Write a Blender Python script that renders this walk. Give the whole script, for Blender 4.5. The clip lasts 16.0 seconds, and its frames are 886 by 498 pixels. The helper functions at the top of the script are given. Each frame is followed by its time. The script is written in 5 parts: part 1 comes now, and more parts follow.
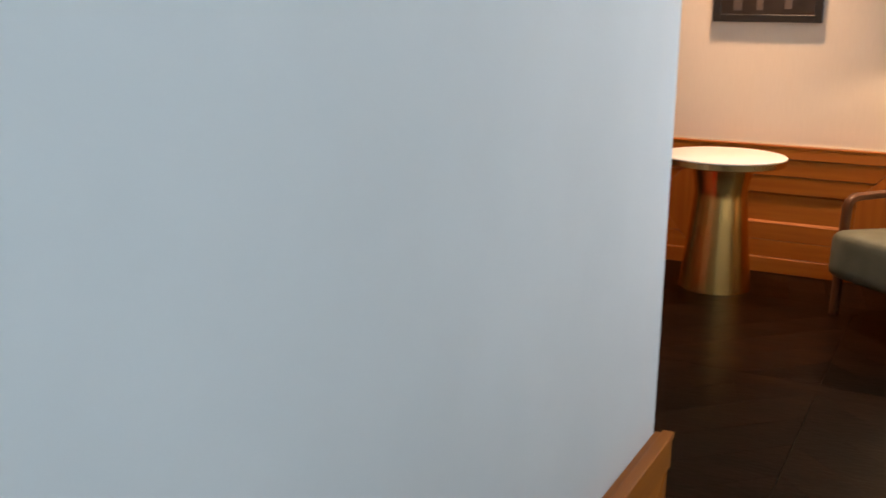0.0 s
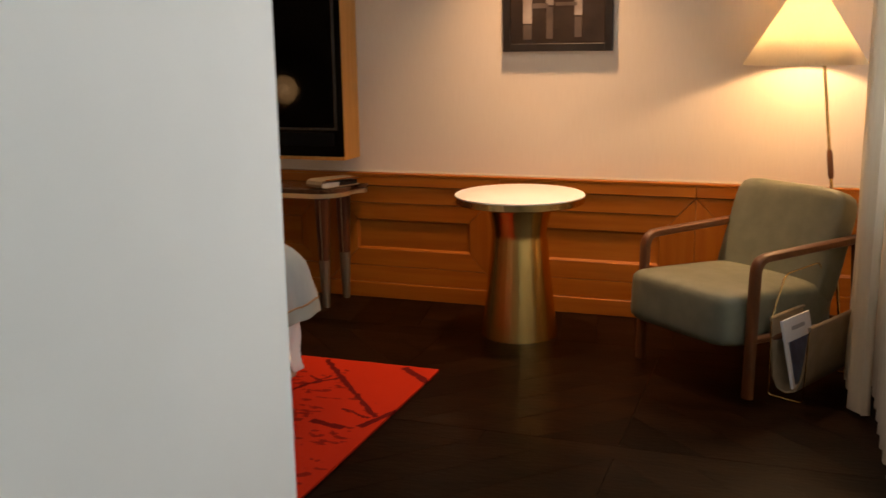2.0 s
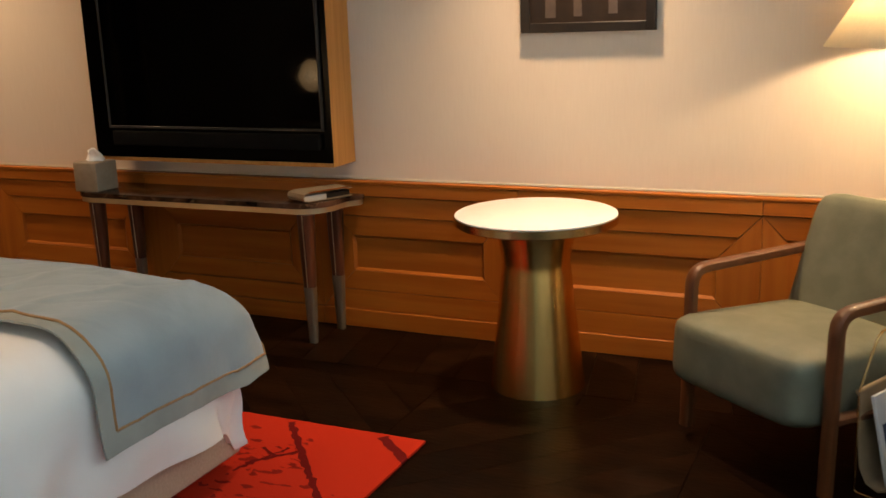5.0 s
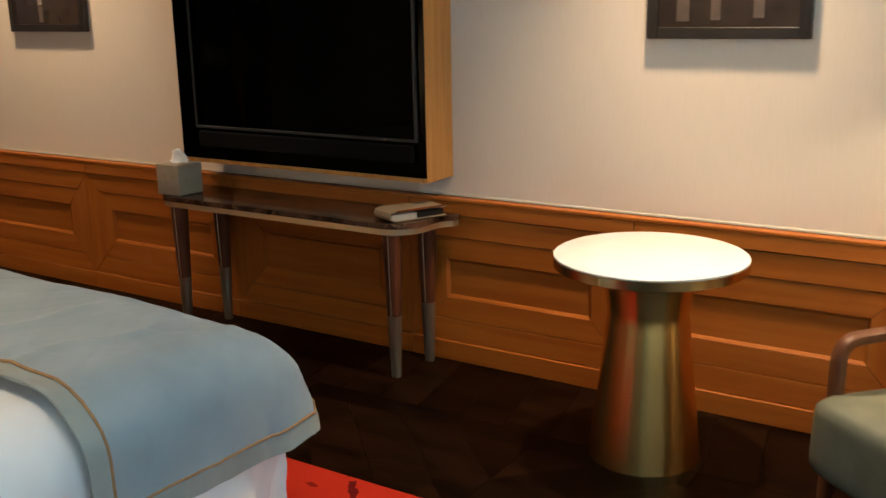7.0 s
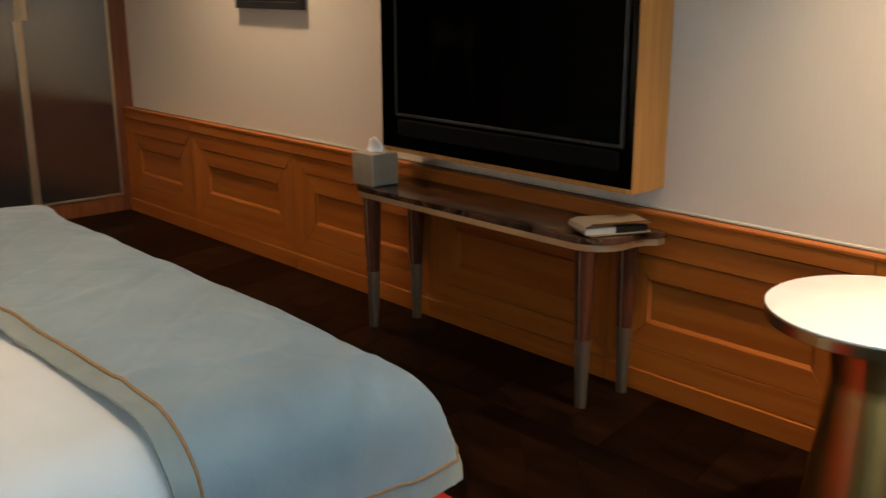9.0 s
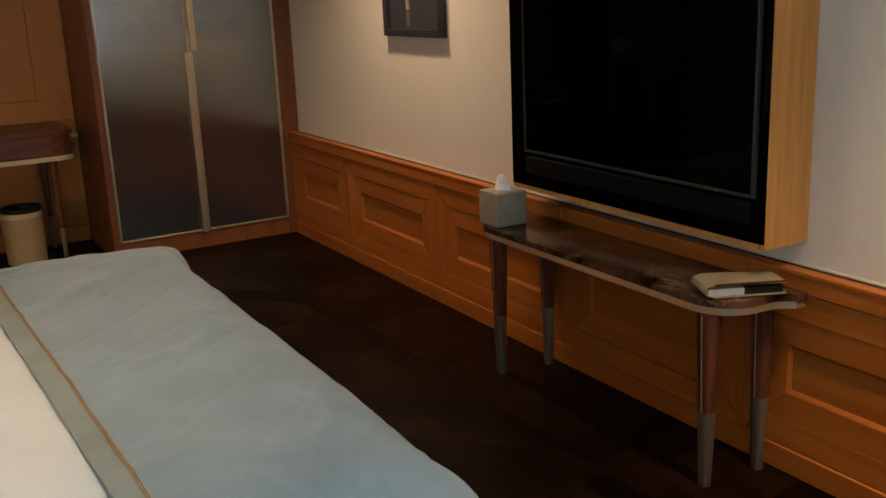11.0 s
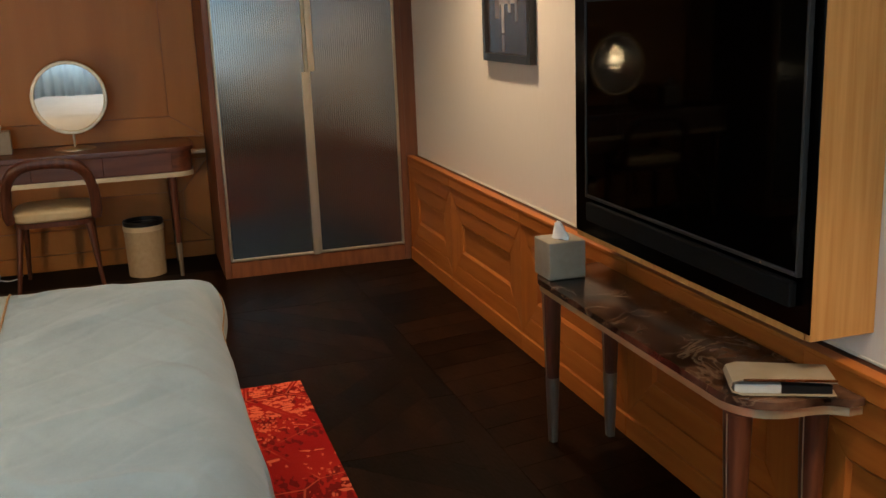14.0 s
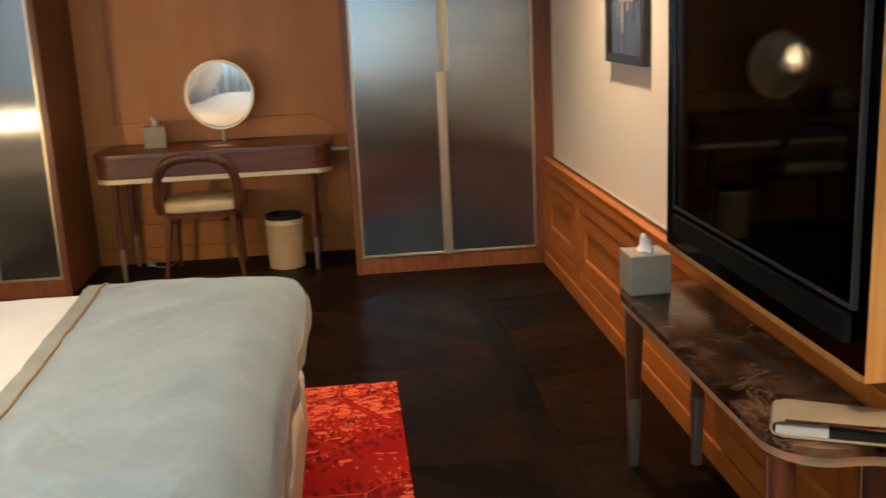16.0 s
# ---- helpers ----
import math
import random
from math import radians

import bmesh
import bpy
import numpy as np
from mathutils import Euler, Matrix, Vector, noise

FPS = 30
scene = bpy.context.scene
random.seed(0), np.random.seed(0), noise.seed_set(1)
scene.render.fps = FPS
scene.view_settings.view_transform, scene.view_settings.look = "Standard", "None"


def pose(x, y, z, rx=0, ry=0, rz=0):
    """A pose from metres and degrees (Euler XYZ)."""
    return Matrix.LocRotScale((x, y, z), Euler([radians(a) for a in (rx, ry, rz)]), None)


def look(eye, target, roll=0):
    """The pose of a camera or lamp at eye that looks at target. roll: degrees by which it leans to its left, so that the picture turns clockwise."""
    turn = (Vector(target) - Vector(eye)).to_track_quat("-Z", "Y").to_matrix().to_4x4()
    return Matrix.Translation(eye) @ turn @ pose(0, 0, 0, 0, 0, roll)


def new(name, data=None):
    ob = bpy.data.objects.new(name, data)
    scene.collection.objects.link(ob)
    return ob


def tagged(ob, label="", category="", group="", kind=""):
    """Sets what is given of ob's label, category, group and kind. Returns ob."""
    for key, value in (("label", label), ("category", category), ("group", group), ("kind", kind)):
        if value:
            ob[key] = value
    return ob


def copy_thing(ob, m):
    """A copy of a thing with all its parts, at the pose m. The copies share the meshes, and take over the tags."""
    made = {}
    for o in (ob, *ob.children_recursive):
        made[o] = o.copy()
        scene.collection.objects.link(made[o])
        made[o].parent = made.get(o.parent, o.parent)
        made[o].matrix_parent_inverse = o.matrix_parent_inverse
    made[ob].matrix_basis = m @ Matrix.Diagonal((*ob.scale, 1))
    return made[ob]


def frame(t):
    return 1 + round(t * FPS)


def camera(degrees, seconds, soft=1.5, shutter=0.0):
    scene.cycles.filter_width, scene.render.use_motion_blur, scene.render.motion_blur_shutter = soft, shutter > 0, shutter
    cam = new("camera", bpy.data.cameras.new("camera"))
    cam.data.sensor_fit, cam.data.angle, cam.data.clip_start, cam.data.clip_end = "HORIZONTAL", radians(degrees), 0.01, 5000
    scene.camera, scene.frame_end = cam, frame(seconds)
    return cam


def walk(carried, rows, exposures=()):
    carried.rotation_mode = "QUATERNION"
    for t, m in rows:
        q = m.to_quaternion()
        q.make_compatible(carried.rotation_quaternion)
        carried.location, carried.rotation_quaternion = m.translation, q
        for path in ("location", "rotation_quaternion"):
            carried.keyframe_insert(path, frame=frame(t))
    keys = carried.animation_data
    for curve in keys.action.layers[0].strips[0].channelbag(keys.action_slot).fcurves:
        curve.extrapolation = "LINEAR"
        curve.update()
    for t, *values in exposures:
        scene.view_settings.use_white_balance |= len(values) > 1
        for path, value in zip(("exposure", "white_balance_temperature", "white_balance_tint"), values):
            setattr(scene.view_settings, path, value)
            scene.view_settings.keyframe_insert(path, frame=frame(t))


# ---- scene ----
cam = camera(48.3, 16.0, shutter=0.5)
PATH = [
    (0, (0.321, 0.154, 1.262), (-0.596, 1.867, 0.785), 0.6),
    (0.5, (0.336, 0.264, 1.24), (-0.504, 2.027, 0.809), 0.4),
    (1, (0.419, 0.389, 1.247), (-0.382, 2.174, 0.834), -0.6),
    (1.5, (0.464, 0.531, 1.268), (-0.285, 2.338, 0.852), -1.0),
    (2, (0.444, 0.669, 1.279), (-0.223, 2.507, 0.858), -0.9),
    (2.5, (0.419, 0.816, 1.288), (-0.169, 2.679, 0.858), -0.6),
    (3, (0.401, 0.951, 1.296), (-0.154, 2.821, 0.855), -0.4),
    (3.5, (0.421, 1.085, 1.284), (-0.173, 2.941, 0.835), -0.5),
    (4, (0.461, 1.234, 1.309), (-0.207, 3.057, 0.828), -1.2),
    (4.5, (0.45, 1.405, 1.29), (-0.286, 3.2, 0.805), -1.6),
    (4.7, (0.438, 1.478, 1.284), (-0.331, 3.263, 0.812), -1.7),
    (6.8, (0.355, 2.01, 1.334), (-0.675, 3.653, 0.846), -2.0),
    (7, (0.323, 2.073, 1.333), (-0.73, 3.702, 0.846), -1.1),
    (7.5, (0.285, 2.18, 1.312), (-0.839, 3.76, 0.819), -0.2),
    (8, (0.254, 2.258, 1.361), (-0.943, 3.769, 0.827), 0.2),
    (8.5, (0.208, 2.337, 1.396), (-1.071, 3.77, 0.84), 0.4),
    (9, (0.226, 2.461, 1.357), (-1.19, 3.771, 0.832), -0.1),
    (9.5, (0.223, 2.638, 1.401), (-1.317, 3.796, 0.866), -2.0),
    (9.7, (0.211, 2.695, 1.405), (-1.363, 3.808, 0.872), -2.2),
    (11.8, (0.252, 3.011, 1.476), (-1.476, 3.895, 0.995), -1.9),
    (12, (0.25, 3.063, 1.47), (-1.497, 3.921, 1.008), -1.6),
    (12.5, (0.223, 3.235, 1.479), (-1.571, 4.004, 1.044), -2.0),
    (13, (0.211, 3.38, 1.474), (-1.62, 4.056, 1.039), -2.1),
    (13.5, (0.192, 3.485, 1.468), (-1.657, 4.097, 1.014), -2.3),
    (14, (0.167, 3.573, 1.47), (-1.691, 4.14, 0.994), -2.3),
    (14.5, (0.152, 3.667, 1.482), (-1.715, 4.186, 0.989), -2.3),
    (15, (0.149, 3.747, 1.485), (-1.729, 4.225, 0.991), -2.0),
    (15.5, (0.155, 3.869, 1.481), (-1.752, 4.229, 0.997), -2.3),
    (16, (0.163, 3.977, 1.465), (-1.774, 4.152, 1.0), -2.7),
]
walk(cam, [(t, look(eye, target, roll)) for t, eye, target, roll in PATH],
     [(0, -0.36, 7300, 25), (1.0, -0.60, 8000, 23), (2.0, -0.58, 8700, 26), (3.5, -0.36, 8500, 23), (4.7, -0.31, 7350, 14), (7, -0.18, 6100, 5), (9, -0.28, 5900, 3), (9.7, -0.32, 5900, 3),
      (12, -0.34, 5950, 4), (12.5, 0.04, 5750, 3), (13.0, 0.33, 5650, 2), (13.5, 0.22, 5650, 2), (14.0, 0.08, 5700, 2), (14.5, 0.62, 5700, 3), (15.0, 0.76, 5750, 3), (16, 0.60, 5800, 3)])

# ---- world, window light, lamps ----
world = bpy.data.worlds.new("sky")
scene.world = world
world.use_nodes = True
_bg = world.node_tree.nodes["Background"]
_sky = world.node_tree.nodes.new("ShaderNodeTexSky")
_sky.sky_type = "NISHITA"
_sky.sun_disc = False
_sky.sun_elevation = radians(35)
_sky.sun_rotation = radians(200)
world.node_tree.links.new(_sky.outputs[0], _bg.inputs[0])
_bg.inputs[1].default_value = 0.12

WARM = (1.0, 0.65, 0.34)


def area_lamp(name, m, sx, sy, power, colour):
    d = bpy.data.lights.new(name, "AREA")
    d.shape, d.size, d.size_y, d.energy, d.color = "RECTANGLE", sx, sy, power, colour
    ob = new(name, d)
    ob.matrix_world = m
    return ob


def spot_lamp(name, eye, target, power, degrees, blend=0.6, colour=(1.0, 0.69, 0.41), radius=0.06):
    d = bpy.data.lights.new(name, "SPOT")
    d.energy, d.spot_size, d.spot_blend, d.color, d.shadow_soft_size = power, radians(degrees), blend, colour, radius
    ob = new(name, d)
    ob.matrix_world = look(eye, target)
    return ob


def point_lamp(name, eye, power, colour=WARM, radius=0.035):
    d = bpy.data.lights.new(name, "POINT")
    d.energy, d.color, d.shadow_soft_size = power, colour, radius
    ob = new(name, d)
    ob.location = eye
    return ob


# daylight in the two window openings of the east wall
area_lamp("window_daylight", look((0.97, 2.90, 1.56), (0, 2.90, 1.56)), 2.97, 1.48, 65, (0.60, 0.81, 1.0))
area_lamp("window_daylight", look((0.97, -0.1, 1.56), (0, -0.1, 1.56)), 1.65, 1.48, 24, (0.44, 0.74, 1.0))
# recessed ceiling spots along the television wall, and added fill over bed and niche
SPOTS_AND_FILL = [(-0.66, 4.74), (-2.22, 3.60), (-3.85, 4.70), (-1.9, 2.95), (-3.9, 2.8), (-5.0, 3.3)]
# only the first and third are inferred; the other four just brighten
for (sx, sy), power, spread in zip(SPOTS_AND_FILL, (270, 10, 158, 84, 36, 22), (74, 80, 112, 75, 90, 95)):
    spot_lamp("spot_and_fill_beam", (sx, sy, 2.50), (sx, sy, 0), power, spread, 1.0)
point_lamp("floor_lamp_bulb", (0.475, 4.86, 1.27), 27, (1.0, 0.74, 0.45))
point_lamp("bedside_lamp_bulb", (-3.70, 1.74, 0.855), 22)

# ---- materials ----


def mat(name, colour, rough=0.5, metal=0.0, second=None, scale=8.0, stretch=(1, 1, 1), detail=4.0, bump=0.0, bump_scale=60.0,
        spec=0.5, object_random=0.0, coat=0.0, rough_var=0.0, sheen=0.0, contrast=(0.35, 0.65)):
    m = bpy.data.materials.new(name)
    m.use_nodes = True
    nt = m.node_tree
    b = nt.nodes["Principled BSDF"]
    L = nt.links.new
    b.inputs["Roughness"].default_value = rough
    b.inputs["Metallic"].default_value = metal
    b.inputs["Specular IOR Level"].default_value = spec
    b.inputs["Coat Weight"].default_value = coat
    b.inputs["Sheen Weight"].default_value = sheen
    b.inputs["Base Color"].default_value = (*colour, 1)
    tc = nt.nodes.new("ShaderNodeTexCoord")
    mp = nt.nodes.new("ShaderNodeMapping")
    mp.inputs["Scale"].default_value = stretch
    L(tc.outputs["Object"], mp.inputs[0])
    src = mp.outputs[0]
    if object_random:
        oi = nt.nodes.new("ShaderNodeObjectInfo")
        sc = nt.nodes.new("ShaderNodeVectorMath")
        sc.operation = "SCALE"
        sc.inputs[0].default_value = (7.3, 3.1, 5.7)
        L(oi.outputs["Random"], sc.inputs["Scale"])
        ad = nt.nodes.new("ShaderNodeVectorMath")
        L(src, ad.inputs[0])
        L(sc.outputs[0], ad.inputs[1])
        src = ad.outputs[0]
    n = nt.nodes.new("ShaderNodeTexNoise")
    n.inputs["Scale"].default_value, n.inputs["Detail"].default_value = scale, detail
    L(src, n.inputs["Vector"])
    out = None
    if second:
        r = nt.nodes.new("ShaderNodeValToRGB")
        r.color_ramp.elements[0].position, r.color_ramp.elements[1].position = contrast
        r.color_ramp.elements[0].color, r.color_ramp.elements[1].color = (*colour, 1), (*second, 1)
        L(n.outputs["Fac"], r.inputs[0])
        out = r.outputs[0]
        if object_random:
            hs = nt.nodes.new("ShaderNodeHueSaturation")
            mr = nt.nodes.new("ShaderNodeMapRange")
            mr.inputs["To Min"].default_value, mr.inputs["To Max"].default_value = 1 - object_random, 1 + object_random
            L(oi.outputs["Random"], mr.inputs["Value"])
            L(mr.outputs[0], hs.inputs["Value"])
            L(out, hs.inputs["Color"])
            out = hs.outputs[0]
        L(out, b.inputs["Base Color"])
    if rough_var:
        n3 = nt.nodes.new("ShaderNodeTexNoise")
        n3.inputs["Scale"].default_value = scale * 0.6
        L(src, n3.inputs["Vector"])
        mr = nt.nodes.new("ShaderNodeMapRange")
        mr.inputs["To Min"].default_value, mr.inputs["To Max"].default_value = rough - rough_var, rough + rough_var
        L(n3.outputs["Fac"], mr.inputs["Value"])
        L(mr.outputs[0], b.inputs["Roughness"])
    if bump:
        n2 = nt.nodes.new("ShaderNodeTexNoise")
        n2.inputs["Scale"].default_value, n2.inputs["Detail"].default_value = bump_scale, 3
        L(src, n2.inputs["Vector"])
        bp = nt.nodes.new("ShaderNodeBump")
        bp.inputs["Strength"].default_value, bp.inputs["Distance"].default_value = bump, 0.004
        L(n2.outputs["Fac"], bp.inputs["Height"])
        L(bp.outputs[0], b.inputs["Normal"])
    return m


M_OAK_X = mat("honey_oak_lengthwise", (0.37, 0.098, 0.010), 0.46, spec=0.32, second=(0.45, 0.135, 0.017), scale=5, stretch=(0.35, 6, 6), bump=0.12, bump_scale=30, object_random=0.08, rough_var=0.06)
M_OAK_Z = mat("honey_oak_upright", (0.37, 0.098, 0.010), 0.46, spec=0.32, second=(0.45, 0.135, 0.017), scale=5, stretch=(6, 6, 0.35), bump=0.12, bump_scale=30, object_random=0.08, rough_var=0.06)
# dark brown that stands for the shade in the gap behind the cap
M_GAP_SHADE = mat("dark_gap_shade", (0.05, 0.016, 0.007), 0.55, second=(0.09, 0.03, 0.013), scale=8, stretch=(0.5, 5, 5), spec=0.15)
M_OAK_LIGHT = mat("light_oak", (0.48, 0.21, 0.048), 0.42, spec=0.35, second=(0.58, 0.28, 0.078), scale=9, stretch=(7, 7, 0.3), bump=0.1, bump_scale=30)
M_OAK_WALL = mat("oak_veneer", (0.38, 0.135, 0.034), 0.40, second=(0.46, 0.18, 0.052), scale=4, stretch=(4, 4, 0.4), bump=0.08, bump_scale=25)
M_WALNUT = mat("dark_walnut", (0.075, 0.022, 0.010), 0.33, second=(0.15, 0.048, 0.02), scale=8, stretch=(5, 5, 0.5), bump=0.1, bump_scale=30)
M_WALNUT_Y = mat("dark_walnut_lengthwise", (0.085, 0.026, 0.012), 0.30, second=(0.16, 0.052, 0.022), scale=8, stretch=(5, 0.5, 5), bump=0.1, bump_scale=30)
M_CHERRY = mat("cherry_wood", (0.19, 0.058, 0.018), 0.38, second=(0.27, 0.092, 0.03), scale=9, stretch=(4, 4, 0.6), bump=0.08)
M_PLANK = mat("smoked_oak_floor", (0.0042, 0.0018, 0.0009), 0.34, second=(0.0125, 0.0047, 0.0019), scale=3, stretch=(1.2, 4, 6), bump=0.2, bump_scale=22, object_random=0.45, rough_var=0.08, spec=0.055)
M_SUBFLOOR = mat("dark_floor_joint", (0.004, 0.002, 0.0015), 0.5, second=(0.008, 0.004, 0.003), scale=7, spec=0.05)
M_WALL = mat("cream_wallpaper", (0.725, 0.625, 0.525), 0.72, second=(0.75, 0.65, 0.55), scale=30, stretch=(6, 6, 0.35), bump=0.10, bump_scale=120)
M_WHITE = mat("white_wall_paint", (0.74, 0.74, 0.73), 0.75, second=(0.79, 0.79, 0.78), scale=3, bump=0.03, bump_scale=180)
M_CEIL = mat("white_ceiling_paint", (0.78, 0.77, 0.75), 0.8, second=(0.82, 0.81, 0.79), scale=3)
M_BRASS = mat("brushed_brass", (0.70, 0.40, 0.125), 0.26, 1.0, second=(0.73, 0.43, 0.14), scale=5, stretch=(1, 1, 5))
_nt = M_BRASS.node_tree
_tan = _nt.nodes.new("ShaderNodeTangent")
_tan.direction_type, _tan.axis = "RADIAL", "Z"
_nt.links.new(_tan.outputs[0], _nt.nodes["Principled BSDF"].inputs["Tangent"])
_nt.nodes["Principled BSDF"].inputs["Anisotropic"].default_value = 0.92
_nt.nodes["Principled BSDF"].inputs["Anisotropic Rotation"].default_value = 0.25
M_BRASS_BAR = mat("satin_brass", (0.70, 0.47, 0.20), 0.22, 1.0, second=(0.72, 0.50, 0.24), scale=14)
M_APRON = mat("bronzed_brass", (0.70, 0.55, 0.32), 0.36, 0.8, second=(0.76, 0.60, 0.37), scale=12)
M_CHAMPAGNE = mat("champagne_metal", (0.62, 0.51, 0.34), 0.42, 1.0, second=(0.68, 0.56, 0.40), scale=9, stretch=(8, 8, 0.4))
M_STEEL = mat("antique_bronze", (0.34, 0.28, 0.205), 0.42, 0.85, second=(0.42, 0.35, 0.26), scale=12, stretch=(12, 12, 0.3))
M_MARBLE_W = mat("white_marble", (0.84, 0.85, 0.86), 0.28, second=(0.68, 0.67, 0.66), scale=3.2, detail=9, contrast=(0.55, 0.78))
M_BLACK = mat("matt_black", (0.008, 0.008, 0.008), 0.35)
M_BLACK_FR = mat("black_stained_wood", (0.012, 0.009, 0.007), 0.4, second=(0.022, 0.016, 0.012), scale=20)
M_GLASS_TV = mat("television_glass", (0.0005, 0.0005, 0.0005), 0.04, spec=0.045)
M_PANEL_TV = mat("black_gloss_panel", (0.0006, 0.0006, 0.0006), 0.22, spec=0.03)
M_GREY_TRIM = mat("grey_bezel", (0.028, 0.028, 0.028), 0.4, spec=0.25)
M_SPEAKER = mat("speaker_cloth", (0.003, 0.003, 0.003), 0.8, spec=0.1, second=(0.006, 0.006, 0.006), scale=300)
M_CHAIR = mat("sage_green_leather", (0.142, 0.147, 0.102), 0.52, second=(0.178, 0.182, 0.130), scale=14, bump=0.18, bump_scale=140)
M_TAUPE = mat("taupe_leather", (0.30, 0.225, 0.14), 0.5, second=(0.35, 0.265, 0.175), scale=16, bump=0.15, bump_scale=160)
M_BOX = mat("greige_leatherette", (0.33, 0.265, 0.185), 0.5, second=(0.37, 0.30, 0.215), scale=40, bump=0.15, bump_scale=200)
M_TISSUE = mat("white_tissue", (0.86, 0.85, 0.84), 0.8)
M_LINEN = mat("white_bed_linen", (0.80, 0.79, 0.78), 0.8, second=(0.84, 0.83, 0.82), scale=5, bump=0.25, bump_scale=18, sheen=0.2)
M_THROW = mat("slate_blue_velvet", (0.255, 0.318, 0.352), 0.75, second=(0.315, 0.382, 0.415), scale=5, detail=7, bump=0.6, bump_scale=24, sheen=0.35)
M_BORDER = mat("sage_satin_border", (0.285, 0.315, 0.295), 0.6, second=(0.34, 0.372, 0.35), scale=9, bump=0.2, bump_scale=25)
M_PIPING = mat("ochre_piping", (0.30, 0.165, 0.065), 0.6, second=(0.37, 0.215, 0.09), scale=60)
M_BEDBASE = mat("beige_upholstery", (0.46, 0.36, 0.27), 0.8, second=(0.52, 0.41, 0.31), scale=120, bump=0.2, bump_scale=220)
M_PAPER = mat("printed_white_paper", (0.74, 0.74, 0.76), 0.6)
M_PAGES = mat("ivory_page_edges", (0.46, 0.43, 0.38), 0.7, second=(0.54, 0.51, 0.46), scale=60, stretch=(1, 1, 30))
M_INK = mat("blue_print", (0.018, 0.035, 0.09), 0.4, second=(0.05, 0.10, 0.2), scale=14)
M_GREYINK = mat("grey_print", (0.3, 0.3, 0.32), 0.6)
M_CREAM_SEAT = mat("cream_leather", (0.66, 0.50, 0.27), 0.5, second=(0.72, 0.56, 0.32), scale=20, bump=0.1)
M_BIN = mat("sand_leatherette", (0.46, 0.32, 0.17), 0.5, second=(0.52, 0.37, 0.21), scale=40, bump=0.15, bump_scale=180)
M_MIRROR = mat("mirror_glass", (0.86, 0.86, 0.86), 0.02, 1.0)
M_NICHE = mat("golden_oak_veneer", (0.47, 0.17, 0.026), 0.42, spec=0.35, second=(0.53, 0.205, 0.036), scale=2.2, stretch=(3, 3, 0.4), bump=0.06, bump_scale=25)
M_EDGE = mat("pale_gilt_edge", (0.74, 0.58, 0.34), 0.5, 0.4, second=(0.80, 0.64, 0.40), scale=9)
M_CHAIRWOOD = mat("brown_beech", (0.108, 0.034, 0.012), 0.40, second=(0.158, 0.053, 0.018), scale=9, stretch=(4, 4, 0.6), bump=0.08)
M_DRAWER = mat("red_walnut", (0.11, 0.034, 0.016), 0.34, second=(0.16, 0.054, 0.026), scale=5, stretch=(5, 0.6, 5), bump=0.08)
M_PHOTO = mat("dark_photograph", (0.022, 0.014, 0.010), 0.25, second=(0.055, 0.036, 0.026), scale=4, detail=5)
M_PHOTO_L = mat("pale_photograph_tone", (0.22, 0.17, 0.15), 0.3, second=(0.42, 0.35, 0.31), scale=8)
M_PHOTO_M = mat("mid_photograph_tone", (0.07, 0.05, 0.04), 0.3, second=(0.14, 0.10, 0.08), scale=8)


def marble_brown():
    m = mat("brown_marble", (0.014, 0.006, 0.0035), 0.15, second=(0.150, 0.072, 0.040), scale=9, detail=11, spec=0.30, contrast=(0.42, 0.68))
    nt = m.node_tree
    b = nt.nodes["Principled BSDF"]
    old = b.inputs["Base Color"].links[0].from_socket
    tc = nt.nodes.new("ShaderNodeTexCoord")
    n = nt.nodes.new("ShaderNodeTexNoise")
    n.inputs["Scale"].default_value, n.inputs["Detail"].default_value, n.inputs["Distortion"].default_value = 6, 10, 0.7
    r = nt.nodes.new("ShaderNodeValToRGB")
    e = r.color_ramp.elements
    e[0].position, e[0].color = 0.488, (0, 0, 0, 1)
    e[1].position, e[1].color = 0.50, (1, 1, 1, 1)
    e.new(0.510).color = (0, 0, 0, 1)
    n2 = nt.nodes.new("ShaderNodeTexNoise")
    n2.inputs["Scale"].default_value = 3.0
    mul = nt.nodes.new("ShaderNodeMath")
    mul.operation = "MULTIPLY"
    mx = nt.nodes.new("ShaderNodeMix")
    mx.data_type = "RGBA"
    L = nt.links.new
    L(tc.outputs["Object"], n.inputs["Vector"])
    L(tc.outputs["Object"], n2.inputs["Vector"])
    L(n.outputs["Fac"], r.inputs[0])
    L(r.outputs[0], mul.inputs[0])
    L(n2.outputs["Fac"], mul.inputs[1])
    L(mul.outputs[0], mx.inputs[0])
    L(old, mx.inputs[6])
    mx.inputs[7].default_value = (0.34, 0.22, 0.13, 1)
    L(mx.outputs[2], b.inputs["Base Color"])
    return m


